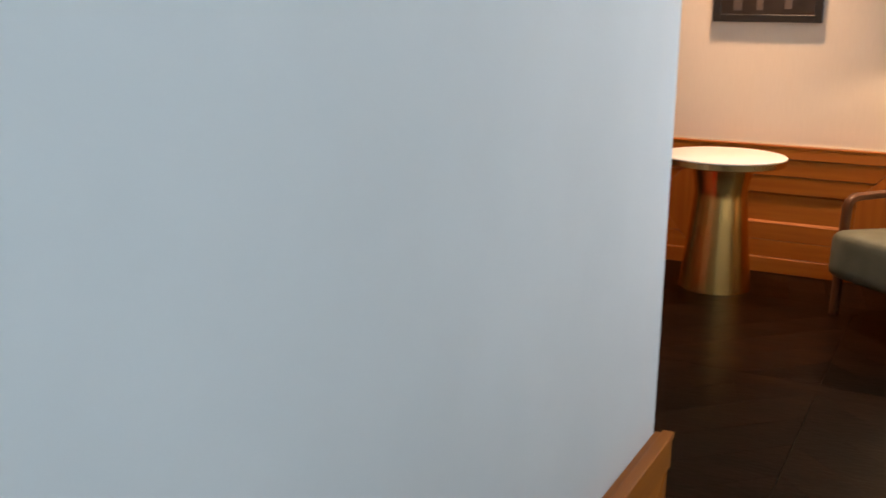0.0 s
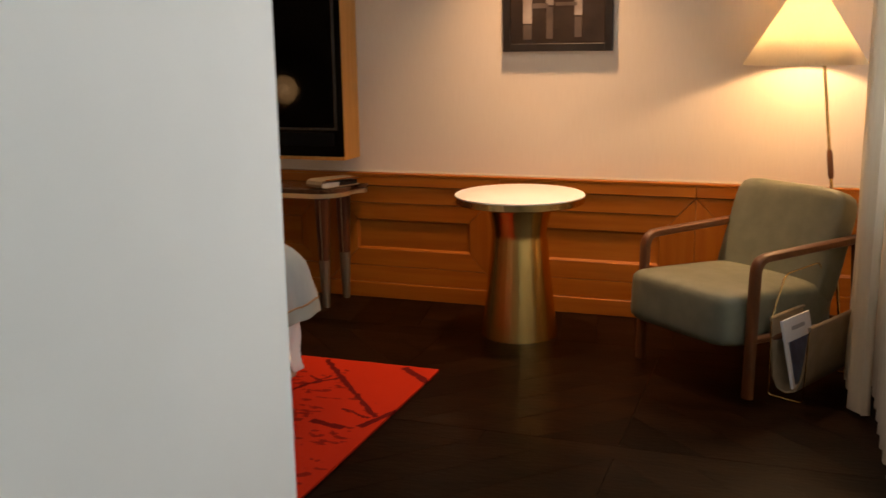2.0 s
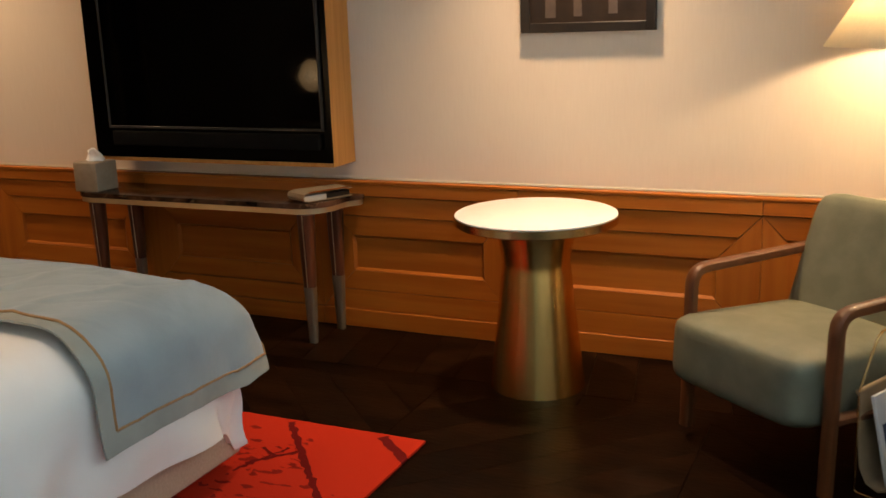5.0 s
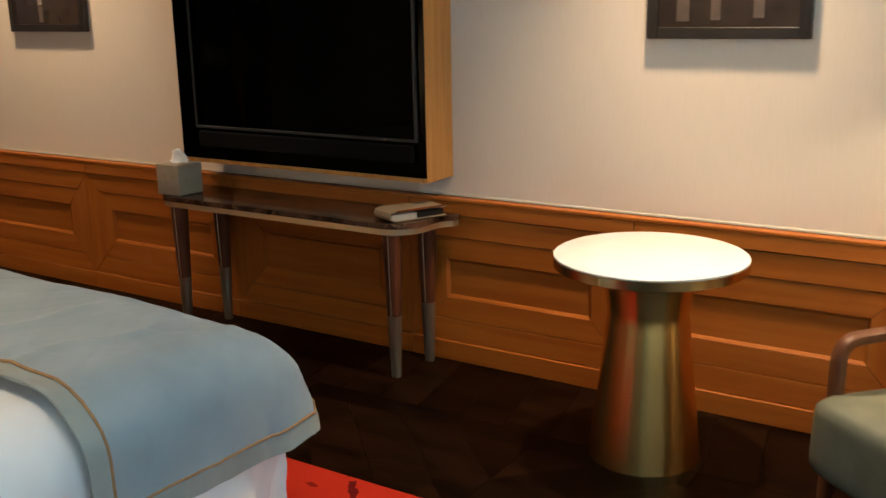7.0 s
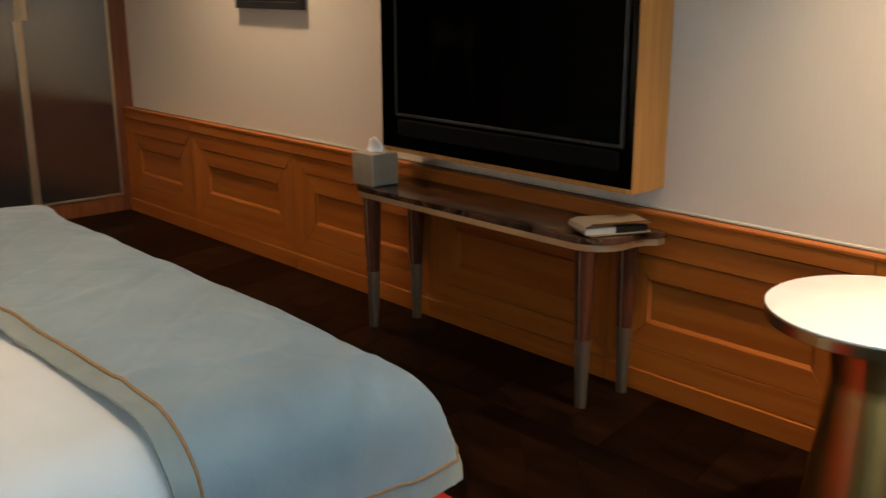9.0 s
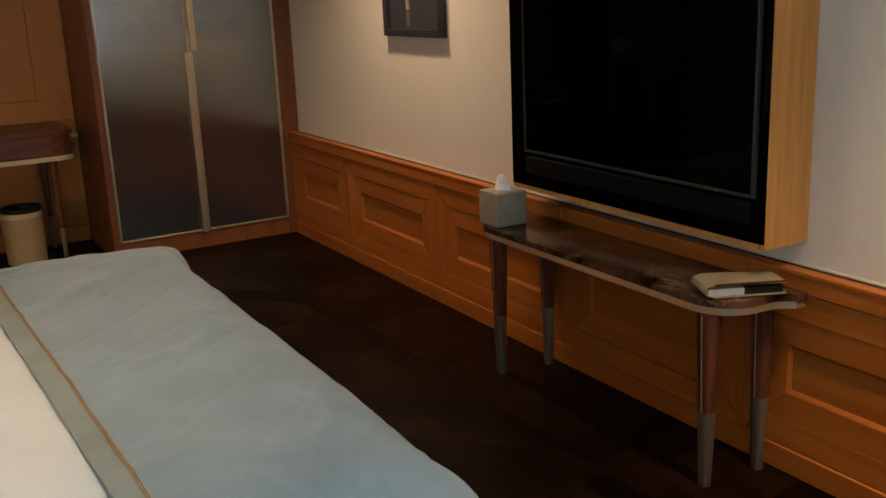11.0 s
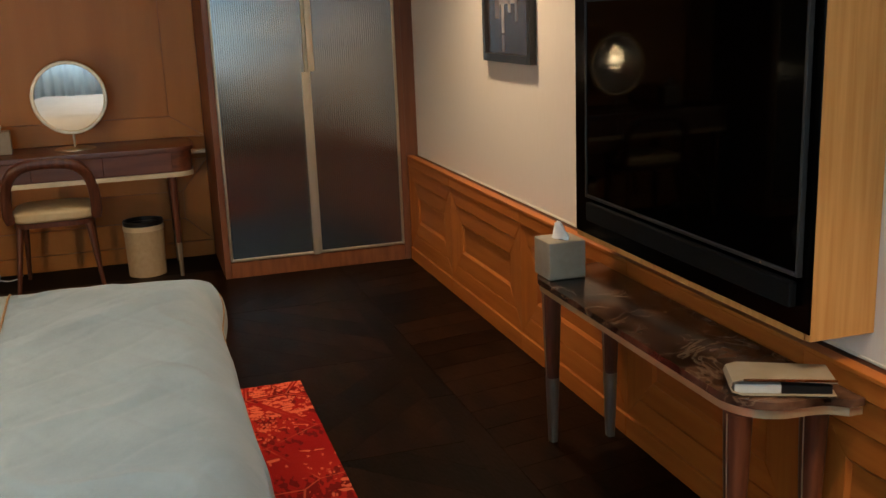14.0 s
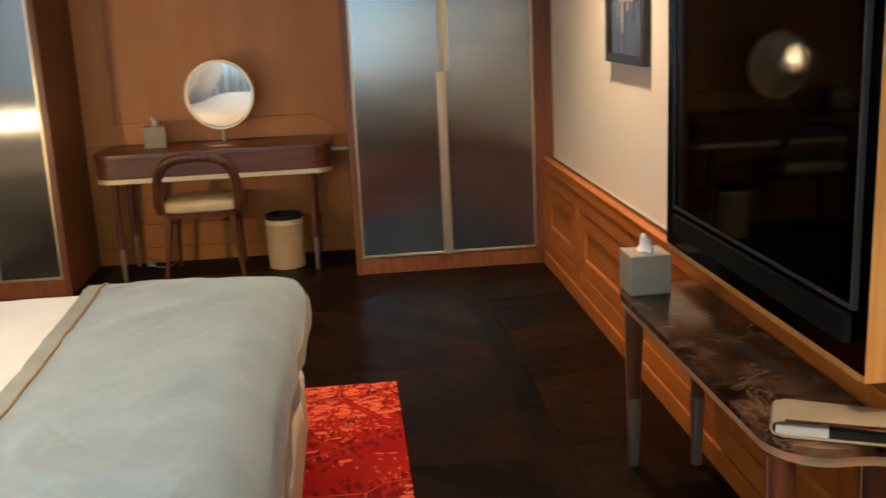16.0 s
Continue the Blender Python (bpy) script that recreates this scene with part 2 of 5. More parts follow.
def rug_material():
    m = mat("red_rug_pile", (0.55, 0.05, 0.02), 0.9, bump=0.5, bump_scale=260, spec=0.1)
    nt = m.node_tree
    b = nt.nodes["Principled BSDF"]
    L = nt.links.new
    N = nt.nodes.new
    tc = N("ShaderNodeTexCoord")
    # how far along the rug: flame orange at one end, crimson at the other
    sep = N("ShaderNodeSeparateXYZ")
    L(tc.outputs["Object"], sep.inputs[0])
    big = N("ShaderNodeTexNoise")
    big.inputs["Scale"].default_value = 2.2
    L(tc.outputs["Object"], big.inputs["Vector"])
    g = N("ShaderNodeMapRange")
    g.inputs["From Min"].default_value, g.inputs["From Max"].default_value = -1.4, 1.4
    L(sep.outputs["X"], g.inputs["Value"])
    ad = N("ShaderNodeMath")
    ad.operation = "MULTIPLY_ADD"
    ad.inputs[1].default_value, ad.inputs[2].default_value = 1.2, -0.6
    L(big.outputs["Fac"], ad.inputs[0])
    su = N("ShaderNodeMath")
    L(ad.outputs[0], su.inputs[0])
    L(g.outputs[0], su.inputs[1])
    base = N("ShaderNodeValToRGB")
    e = base.color_ramp.elements
    e[0].position, e[0].color = 0.15, (0.27, 0.005, 0.004, 1)
    e[1].position, e[1].color = 0.75, (0.42, 0.023, 0.009, 1)
    L(su.outputs[0], base.inputs[0])
    def maths(op, a, b, c=None):
        q = N("ShaderNodeMath")
        q.operation = op
        for k, v_ in ((0, a), (1, b), (2, c)):
            if v_ is None:
                continue
            if isinstance(v_, (int, float)):
                q.inputs[k].default_value = v_
            else:
                L(v_, q.inputs[k])
        return q.outputs[0]

    # street-plan strokes with ragged edges
    wob = N("ShaderNodeTexNoise")
    wob.inputs["Scale"].default_value, wob.inputs["Detail"].default_value = 26, 4
    L(tc.outputs["Object"], wob.inputs["Vector"])
    ragged = maths("MULTIPLY_ADD", wob.outputs["Fac"], 0.036, -0.018)
    gx, gy = sep.outputs["X"], sep.outputs["Y"]
    strokes = None
    for x0, y0, x1, y1, half in ((0.934, 0.954, 1.369, 0.443, 0.02), (1.431, 0.556, 1.351, 0.349, 0.024), (1.272, 0.955, 1.437, 0.804, 0.03), (1.226, 0.486, 1.35, 0.427, 0.012), (0.972, 0.648, 1.089, 0.779, 0.016), (0.957, 0.759, 1.034, 0.714, 0.011), (0.968, 0.592, 1.038, 0.785, 0.01), (1.172, 0.357, 1.307, 0.326, 0.028)):
        dx, dy = x1 - x0, y1 - y0
        n = math.hypot(dx, dy)
        ux, uy = dx / n, dy / n
        along = maths("ADD", maths("MULTIPLY_ADD", gx, ux, -(x0 * ux + y0 * uy)), maths("MULTIPLY", gy, uy))
        across = maths("ADD", maths("MULTIPLY_ADD", gx, -uy, x0 * uy - y0 * ux), maths("MULTIPLY", gy, ux))
        over = maths("MAXIMUM", maths("SUBTRACT", maths("ABSOLUTE", maths("SUBTRACT", along, n / 2), 0), n / 2), maths("SUBTRACT", maths("ABSOLUTE", maths("ADD", across, ragged), 0), half * 0.55))
        hit = maths("LESS_THAN", over, 0.0)
        strokes = hit if strokes is None else maths("MAXIMUM", strokes, hit)
    # dark blocks and lanes, set square to one another
    turned = N("ShaderNodeMapping")
    turned.inputs["Rotation"].default_value, turned.inputs["Scale"].default_value = (0, 0, 0.55), (1.0, 2.2, 1)
    L(tc.outputs["Object"], turned.inputs[0])
    v = N("ShaderNodeTexVoronoi")
    v.distance, v.inputs["Scale"].default_value, v.inputs["Randomness"].default_value = "CHEBYCHEV", 27, 0.8
    L(turned.outputs[0], v.inputs["Vector"])
    vs = N("ShaderNodeSeparateXYZ")
    L(v.outputs["Color"], vs.inputs[0])
    brk = N("ShaderNodeTexNoise")
    brk.inputs["Scale"].default_value, brk.inputs["Detail"].default_value = 3.2, 6
    L(tc.outputs["Object"], brk.inputs["Vector"])
    br = N("ShaderNodeMapRange")
    br.inputs["From Min"].default_value, br.inputs["From Max"].default_value = 0.44, 0.58
    L(brk.outputs["Fac"], br.inputs["Value"])
    # the corner field stays plain
    plain = N("ShaderNodeMapRange")
    plain.inputs["From Min"].default_value, plain.inputs["From Max"].default_value = 1.75, 1.35
    L(maths("MULTIPLY_ADD", gy, 0.75, gx), plain.inputs["Value"])
    blocks = maths("MULTIPLY", maths("LESS_THAN", vs.outputs[0], maths("MULTIPLY", maths("MULTIPLY", br.outputs[0], 0.62), plain.outputs[0])), maths("LESS_THAN", maths("ABSOLUTE", ragged, 0), 0.006))
    ml = N("ShaderNodeMath")
    ml.operation = "MAXIMUM"
    L(strokes, ml.inputs[0])
    L(maths("MULTIPLY", blocks, 0.75), ml.inputs[1])
    m1 = N("ShaderNodeMix")
    m1.data_type = "RGBA"
    L(ml.outputs[0], m1.inputs[0])
    L(base.outputs[0], m1.inputs[6])
    m1.inputs[7].default_value = (0.11, 0.004, 0.004, 1)
    # pale salmon plots with crimson lanes between them, thinning out along the rug
    dens = N("ShaderNodeMapRange")
    dens.inputs["From Min"].default_value, dens.inputs["From Max"].default_value = -1.42, -0.92
    dens.inputs["To Min"].default_value, dens.inputs["To Max"].default_value = 0.95, 0.10
    L(sep.outputs["X"], dens.inputs["Value"])
    fade = N("ShaderNodeMapRange")
    fade.inputs["From Min"].default_value, fade.inputs["From Max"].default_value = 0.9, 0.2
    L(sep.outputs["X"], fade.inputs["Value"])
    local = maths("MULTIPLY", maths("ADD", dens.outputs[0], ad.outputs[0]), fade.outputs[0])
    masks = []
    for scale, stretch, turn, lane in ((21.0, (1.9, 0.9, 1), 0.30, 0.09), (44.0, (1, 1.9, 1), 0.30, 0.10)):
        mp = N("ShaderNodeMapping")
        mp.inputs["Scale"].default_value, mp.inputs["Rotation"].default_value = stretch, (0, 0, turn)
        L(tc.outputs["Object"], mp.inputs[0])
        c2, d2 = N("ShaderNodeTexVoronoi"), N("ShaderNodeTexVoronoi")
        d2.feature = "DISTANCE_TO_EDGE"
        for q in (c2, d2):
            q.inputs["Scale"].default_value, q.inputs["Randomness"].default_value = scale, 0.92
            L(mp.outputs[0], q.inputs["Vector"])
        sx = N("ShaderNodeSeparateXYZ")
        L(c2.outputs["Color"], sx.inputs[0])
        masks.append(maths("MULTIPLY", maths("LESS_THAN", sx.outputs[0], maths("MULTIPLY", local, 1.0 if scale < 20 else 0.7)), maths("GREATER_THAN", d2.outputs["Distance"], lane)))
    lanes = N("ShaderNodeTexVoronoi")
    lanes.feature, lanes.inputs["Scale"].default_value = "DISTANCE_TO_EDGE", 3.1
    L(tc.outputs["Object"], lanes.inputs["Vector"])
    thin = maths("MULTIPLY", maths("MULTIPLY", maths("LESS_THAN", lanes.outputs["Distance"], 0.009), br.outputs[0]), fade.outputs[0])
    both = maths("MAXIMUM", masks[0], maths("MULTIPLY", masks[1], 0.8))
    wide = maths("GREATER_THAN", lanes.outputs["Distance"], 0.035)
    ml3 = N("ShaderNodeMath")
    ml3.operation = "MAXIMUM"
    L(maths("MULTIPLY", both, wide), ml3.inputs[0])
    L(maths("MULTIPLY", thin, 0.55), ml3.inputs[1])
    m2 = N("ShaderNodeMix")
    m2.data_type = "RGBA"
    L(ml3.outputs[0], m2.inputs[0])
    L(m1.outputs[2], m2.inputs[6])
    m2.inputs[7].default_value = (0.66, 0.115, 0.050, 1)
    L(m2.outputs[2], b.inputs["Base Color"])
    return m


def cloth_through(name, colour, clear, through_amount):
    """A thin cloth: part diffuse, part translucent, part open weave."""
    m = bpy.data.materials.new(name)
    m.use_nodes = True
    nt = m.node_tree
    L, N = nt.links.new, nt.nodes.new
    out = nt.nodes["Material Output"]
    nt.nodes.remove(nt.nodes["Principled BSDF"])
    d, t, c = N("ShaderNodeBsdfDiffuse"), N("ShaderNodeBsdfTranslucent"), N("ShaderNodeBsdfTransparent")
    n = N("ShaderNodeTexNoise")
    tc = N("ShaderNodeTexCoord")
    mp = N("ShaderNodeMapping")
    mp.inputs["Scale"].default_value = (40, 40, 3)
    L(tc.outputs["Object"], mp.inputs[0])
    L(mp.outputs[0], n.inputs["Vector"])
    n.inputs["Scale"].default_value = 3
    r = N("ShaderNodeValToRGB")
    r.color_ramp.elements[0].color = (*(0.88 * x for x in colour), 1)
    r.color_ramp.elements[1].color = (*colour, 1)
    L(n.outputs["Fac"], r.inputs[0])
    L(r.outputs[0], d.inputs[0])
    L(r.outputs[0], t.inputs[0])
    a, b = N("ShaderNodeMixShader"), N("ShaderNodeMixShader")
    a.inputs[0].default_value, b.inputs[0].default_value = through_amount, clear
    L(d.outputs[0], a.inputs[1])
    L(t.outputs[0], a.inputs[2])
    L(a.outputs[0], b.inputs[1])
    L(c.outputs[0], b.inputs[2])
    L(b.outputs[0], out.inputs[0])
    return m


def glass_material(name, tint, rough):
    m = bpy.data.materials.new(name)
    m.use_nodes = True
    b = m.node_tree.nodes["Principled BSDF"]
    b.inputs["Base Color"].default_value = (*tint, 1)
    b.inputs["Roughness"].default_value = rough
    b.inputs["Transmission Weight"].default_value = 1.0
    b.inputs["IOR"].default_value = 1.45
    return m


M_MARBLE_B = marble_brown()
M_RUG = rug_material()
M_SHEER = cloth_through("sheer_voile", (0.90, 0.87, 0.80), 0.05, 0.70)
M_DRAPE = cloth_through("ivory_drape", (0.80, 0.71, 0.57), 0.0, 0.32)
M_SHADE = cloth_through("cream_lampshade", (0.90, 0.82, 0.66), 0.0, 0.5)
M_PANE = glass_material("window_glass", (0.95, 0.97, 0.97), 0.0)
M_REED = mat("bronze_reeded_glass", (0.28, 0.298, 0.302), 0.16, 0.95, spec=0.6)
# the reeds spread a reflection sideways and leave it crisp up and down
_nt = M_REED.node_tree
_side = _nt.nodes.new("ShaderNodeCombineXYZ")
_side.inputs[1].default_value = 1.0
_nt.links.new(_side.outputs[0], _nt.nodes["Principled BSDF"].inputs["Tangent"])
_nt.nodes["Principled BSDF"].inputs["Anisotropic"].default_value = 0.95
M_STILE = mat("red_brown_stile", (0.14, 0.045, 0.016), 0.42, second=(0.19, 0.065, 0.024), scale=6, stretch=(6, 6, 0.4), bump=0.08, bump_scale=30)
M_BEAD = mat("pale_wall_bead", (0.74, 0.66, 0.52), 0.6, second=(0.78, 0.70, 0.57), scale=20)
M_DISH = mat("opal_dish", (0.80, 0.76, 0.68), 0.5, second=(0.84, 0.80, 0.73), scale=12)
M_BULB = bpy.data.materials.new("warm_lamp_glow")
M_BULB.use_nodes = True
M_BULB.node_tree.nodes["Principled BSDF"].inputs["Emission Color"].default_value = (1.0, 0.66, 0.34, 1)
M_BULB.node_tree.nodes["Principled BSDF"].inputs["Emission Strength"].default_value = 12

M_GLOBE = M_BULB.copy()
M_GLOBE.name = "opal_globe_glow"
M_GLOBE.node_tree.nodes["Principled BSDF"].inputs["Emission Strength"].default_value = 40

# ---- mesh helpers ----


def part(name, bm, material, parent=None, label="", smooth=None):
    me = bpy.data.meshes.new(name)
    bmesh.ops.recalc_face_normals(bm, faces=bm.faces)
    bm.to_mesh(me)
    bm.free()
    if smooth is not None:
        me.polygons.foreach_set("use_smooth", [True] * len(me.polygons))
        me.set_sharp_from_angle(angle=radians(smooth))
    me.materials.append(material)
    ob = new(name, me)
    if parent:
        ob.parent = parent
    if label:
        tagged(ob, label)
    return ob


def thing(name, m, label, category, group="", kind=""):
    ob = new(name)
    ob.empty_display_size = 0.1
    ob.matrix_world = m
    return tagged(ob, label, category, group, kind)


def cuboid(x0, x1, y0, y1, z0, z1, bevel=0.0, segs=2, bm=None):
    own = bm is None
    bm = bm or bmesh.new()
    r = bmesh.ops.create_cube(bm, size=1)
    for v in r["verts"]:
        v.co = Vector(((x0 + x1) / 2 + v.co.x * (x1 - x0), (y0 + y1) / 2 + v.co.y * (y1 - y0), (z0 + z1) / 2 + v.co.z * (z1 - z0)))
    if bevel and own:
        bmesh.ops.bevel(bm, geom=bm.edges[:], offset=bevel, segments=segs, affect="EDGES", profile=0.5)
    return bm


def lathe(profile, segs=48, bm=None, ox=0, oy=0):
    bm = bm or bmesh.new()
    rings = []
    for r, z in profile:
        if r < 1e-6:
            rings.append([bm.verts.new((ox, oy, z))])
        else:
            rings.append([bm.verts.new((ox + r * math.cos(2 * math.pi * i / segs), oy + r * math.sin(2 * math.pi * i / segs), z)) for i in range(segs)])
    for a, b in zip(rings, rings[1:]):
        for i in range(segs):
            j = (i + 1) % segs
            if len(a) == 1 and len(b) == 1:
                continue
            if len(a) == 1:
                bm.faces.new((a[0], b[i], b[j]))
            elif len(b) == 1:
                bm.faces.new((a[i], a[j], b[0]))
            else:
                bm.faces.new((a[i], a[j], b[j], b[i]))
    return bm


def sweep(points, rx, ry=None, segs=10, bm=None, taper=None, up=(0, 0, 1), closed=False, square=1.0):
    """A bar of oval section along a line of points; square > 1 flattens its sides."""
    bm = bm or bmesh.new()
    ry = ry or rx
    pts = [Vector(p) for p in points]
    rings = []
    n = len(pts)
    for i, p in enumerate(pts):
        if closed:
            d = (pts[(i + 1) % n] - pts[i - 1]).normalized()
        else:
            d = (pts[min(i + 1, n - 1)] - pts[max(i - 1, 0)]).normalized()
        u = Vector(up)
        if abs(d.dot(u)) > 0.98:
            u = Vector((1, 0, 0))
        a = d.cross(u).normalized()
        b = a.cross(d).normalized()
        k = taper[i] if taper else 1
        ring = []
        for j in range(segs):
            t = 2 * math.pi * j / segs
            c, s = math.cos(t), math.sin(t)
            c, s = math.copysign(abs(c) ** (1 / square), c), math.copysign(abs(s) ** (1 / square), s)
            ring.append(bm.verts.new(p + a * (c * rx * k) + b * (s * ry * k)))
        rings.append(ring)
    for i in range(n if closed else n - 1):
        a, b = rings[i], rings[(i + 1) % n]
        for j in range(segs):
            k = (j + 1) % segs
            bm.faces.new((a[j], a[k], b[k], b[j]))
    if not closed:
        bm.faces.new(rings[0])
        bm.faces.new(list(reversed(rings[-1])))
    return bm


def rounded_line(points, r, steps=5):
    """The line with its inner corners rounded to radius r."""
    pts = [Vector(p) for p in points]
    out = [pts[0]]
    for a, b, c in zip(pts, pts[1:], pts[2:]):
        p, q = b + (a - b).normalized() * r, b + (c - b).normalized() * r
        for i in range(steps + 1):
            t = i / steps
            out.append(p * (1 - t) ** 2 + b * 2 * t * (1 - t) + q * t * t)
    out.append(pts[-1])
    return out


def outline_slab(loop, z0, z1, bm=None, bevel=0.0):
    """A flat slab of the plan outline given."""
    bm = bm or bmesh.new()
    lo = [bm.verts.new((x, y, z0)) for x, y in loop]
    hi = [bm.verts.new((x, y, z1)) for x, y in loop]
    n = len(loop)
    bm.faces.new(list(reversed(lo)))
    top = bm.faces.new(hi)
    for i in range(n):
        j = (i + 1) % n
        bm.faces.new((lo[i], lo[j], hi[j], hi[i]))
    if bevel:
        bmesh.ops.bevel(bm, geom=top.edges[:], offset=bevel, segments=2, affect="EDGES", profile=0.5)
    return bm


def rounded_rect(x0, x1, y0, y1, r, corners=(1, 1, 1, 1), steps=8):
    """Plan outline; corners flags: x0y0, x1y0, x1y1, x0y1."""
    out = []
    for (cx, cy, a0, px, py), f in zip(((x0 + r, y0 + r, 180, x0, y0), (x1 - r, y0 + r, 270, x1, y0), (x1 - r, y1 - r, 0, x1, y1), (x0 + r, y1 - r, 90, x0, y1)), corners):
        if f:
            out += [(cx + r * math.cos(radians(a0 + 90 * i / steps)), cy + r * math.sin(radians(a0 + 90 * i / steps))) for i in range(steps + 1)]
        else:
            out.append((px, py))
    return out


def cushion(sx, sy, sz, n=10, power=5.0, crown=0.0):
    """A soft block about its centre, with full edges and a slight crown."""
    bm = bmesh.new()
    bmesh.ops.create_cube(bm, size=2)
    bmesh.ops.subdivide_edges(bm, edges=bm.edges[:], cuts=n, use_grid_fill=True)
    for v in bm.verts:
        c = v.co
        k = (abs(c.x) ** power + abs(c.y) ** power + abs(c.z) ** power) ** (1 / power)
        q = c / k
        bulge = crown * (1 - min(1, abs(q.x)) ** 2) * (1 - min(1, abs(q.y)) ** 2)
        v.co = Vector((q.x * sx / 2, q.y * sy / 2, q.z * sz / 2 + (bulge if q.z > 0 else 0)))
    return bm


# ---- structure ----
CEIL = 2.55
NORTH, EAST, WEST, SOUTH = 5.15, 0.95, -6.12, -1.2
structure = "structure"
tagged(part("floor", cuboid(WEST - 0.15, EAST + 0.15, SOUTH - 0.15, NORTH + 0.15, -0.15, -0.004), M_SUBFLOOR), "very dark smoked oak parquet floor with straight bands", "floor", kind=structure)
tagged(part("ceiling", cuboid(WEST - 0.15, EAST + 0.15, SOUTH - 0.15, NORTH + 0.15, CEIL, CEIL + 0.12), M_CEIL), "plain white painted ceiling", "ceiling", kind=structure)
tagged(part("wall_north", cuboid(WEST - 0.15, EAST + 0.15, NORTH, NORTH + 0.15, 0, CEIL), M_WALL), "cream papered wall above oak wainscot", "wall", kind=structure)
tagged(part("wall_west", cuboid(WEST - 0.15, WEST, SOUTH, NORTH, 0, CEIL), M_OAK_WALL), "oak veneered wall behind the dressing desk", "wall", kind=structure)
tagged(part("wall_south", cuboid(WEST - 0.15, EAST + 0.15, SOUTH - 0.15, SOUTH, 0, CEIL), M_WHITE), "plain white painted wall", "wall", kind=structure)
tagged(part("wall_partition", cuboid(WEST, -0.182, 1.454, 1.574, 0, CEIL), M_WHITE), "white painted partition wall behind the bed", "wall", kind=structure)
tagged(part("wall_passage", cuboid(-0.180, -0.060, SOUTH, 1.574, 0, CEIL, 0.008, 3), M_WHITE, smooth=40), "white painted passage wall with a clean outer corner", "wall", kind=structure)

# east wall with two window openings
WIN = [(-0.95, 0.75), (1.38, 4.42)]
SILL, HEAD = 0.80, 2.32
bm = bmesh.new()
edges = [SOUTH] + [e for w in WIN for e in w] + [NORTH]
for a, b in zip(edges[::2], edges[1::2]):
    cuboid(EAST, EAST + 0.15, a, b, 0, CEIL, bm=bm)
for a, b in WIN:
    cuboid(EAST, EAST + 0.15, a, b, 0, SILL, bm=bm)
    cuboid(EAST, EAST + 0.15, a, b, HEAD, CEIL, bm=bm)
tagged(part("wall_east", bm, M_WALL), "cream papered window wall behind curtains", "wall", kind=structure)
for i, (a, b) in enumerate(WIN):
    w = thing("window_%d" % (i + 1), pose(EAST + 0.08, (a + b) / 2, SILL), "tall white framed window behind sheer voile", "window", kind=structure)
    h, half = HEAD - SILL, (b - a) / 2
    bm = bmesh.new()
    for y0, y1, z0, z1 in ((-half, -half + 0.06, 0, h), (half - 0.06, half, 0, h), (-half + 0.06, half - 0.06, 0, 0.06), (-half + 0.06, half - 0.06, h - 0.06, h), (-0.03, 0.03, 0.06, h - 0.06)):
        cuboid(-0.03, 0.03, y0, y1, z0, z1, bm=bm)
    part("window_frame", bm, M_CEIL, w)
    for y0, y1 in ((-half + 0.06, -0.03), (0.03, half - 0.06)):
        p = part("pane", cuboid(-0.004, 0.004, y0, y1, 0.06, h - 0.06), M_PANE, w)
        p.visible_shadow = False

# ---- wainscot: mitred panels with a ridge between neighbours ----
WAINSCOT_Z = (0.078, 0.565)
RECESS_Z = (0.246, 0.396)


def quad_board(corners, back):
    """A board on a wall along x: plan-view corners (x, z, y) in front, back plane behind."""
    bm = bmesh.new()
    f = [bm.verts.new((x, y, z)) for x, z, y in corners]
    r = [bm.verts.new((x, back, z)) for x, z, y in corners]
    bm.faces.new(f)
    bm.faces.new(list(reversed(r)))
    n = len(f)
    for i in range(n):
        j = (i + 1) % n
        bm.faces.new((f[i], r[i], r[j], f[j]))
    return bm


def lerp(a, b, t):
    return a + (b - a) * t


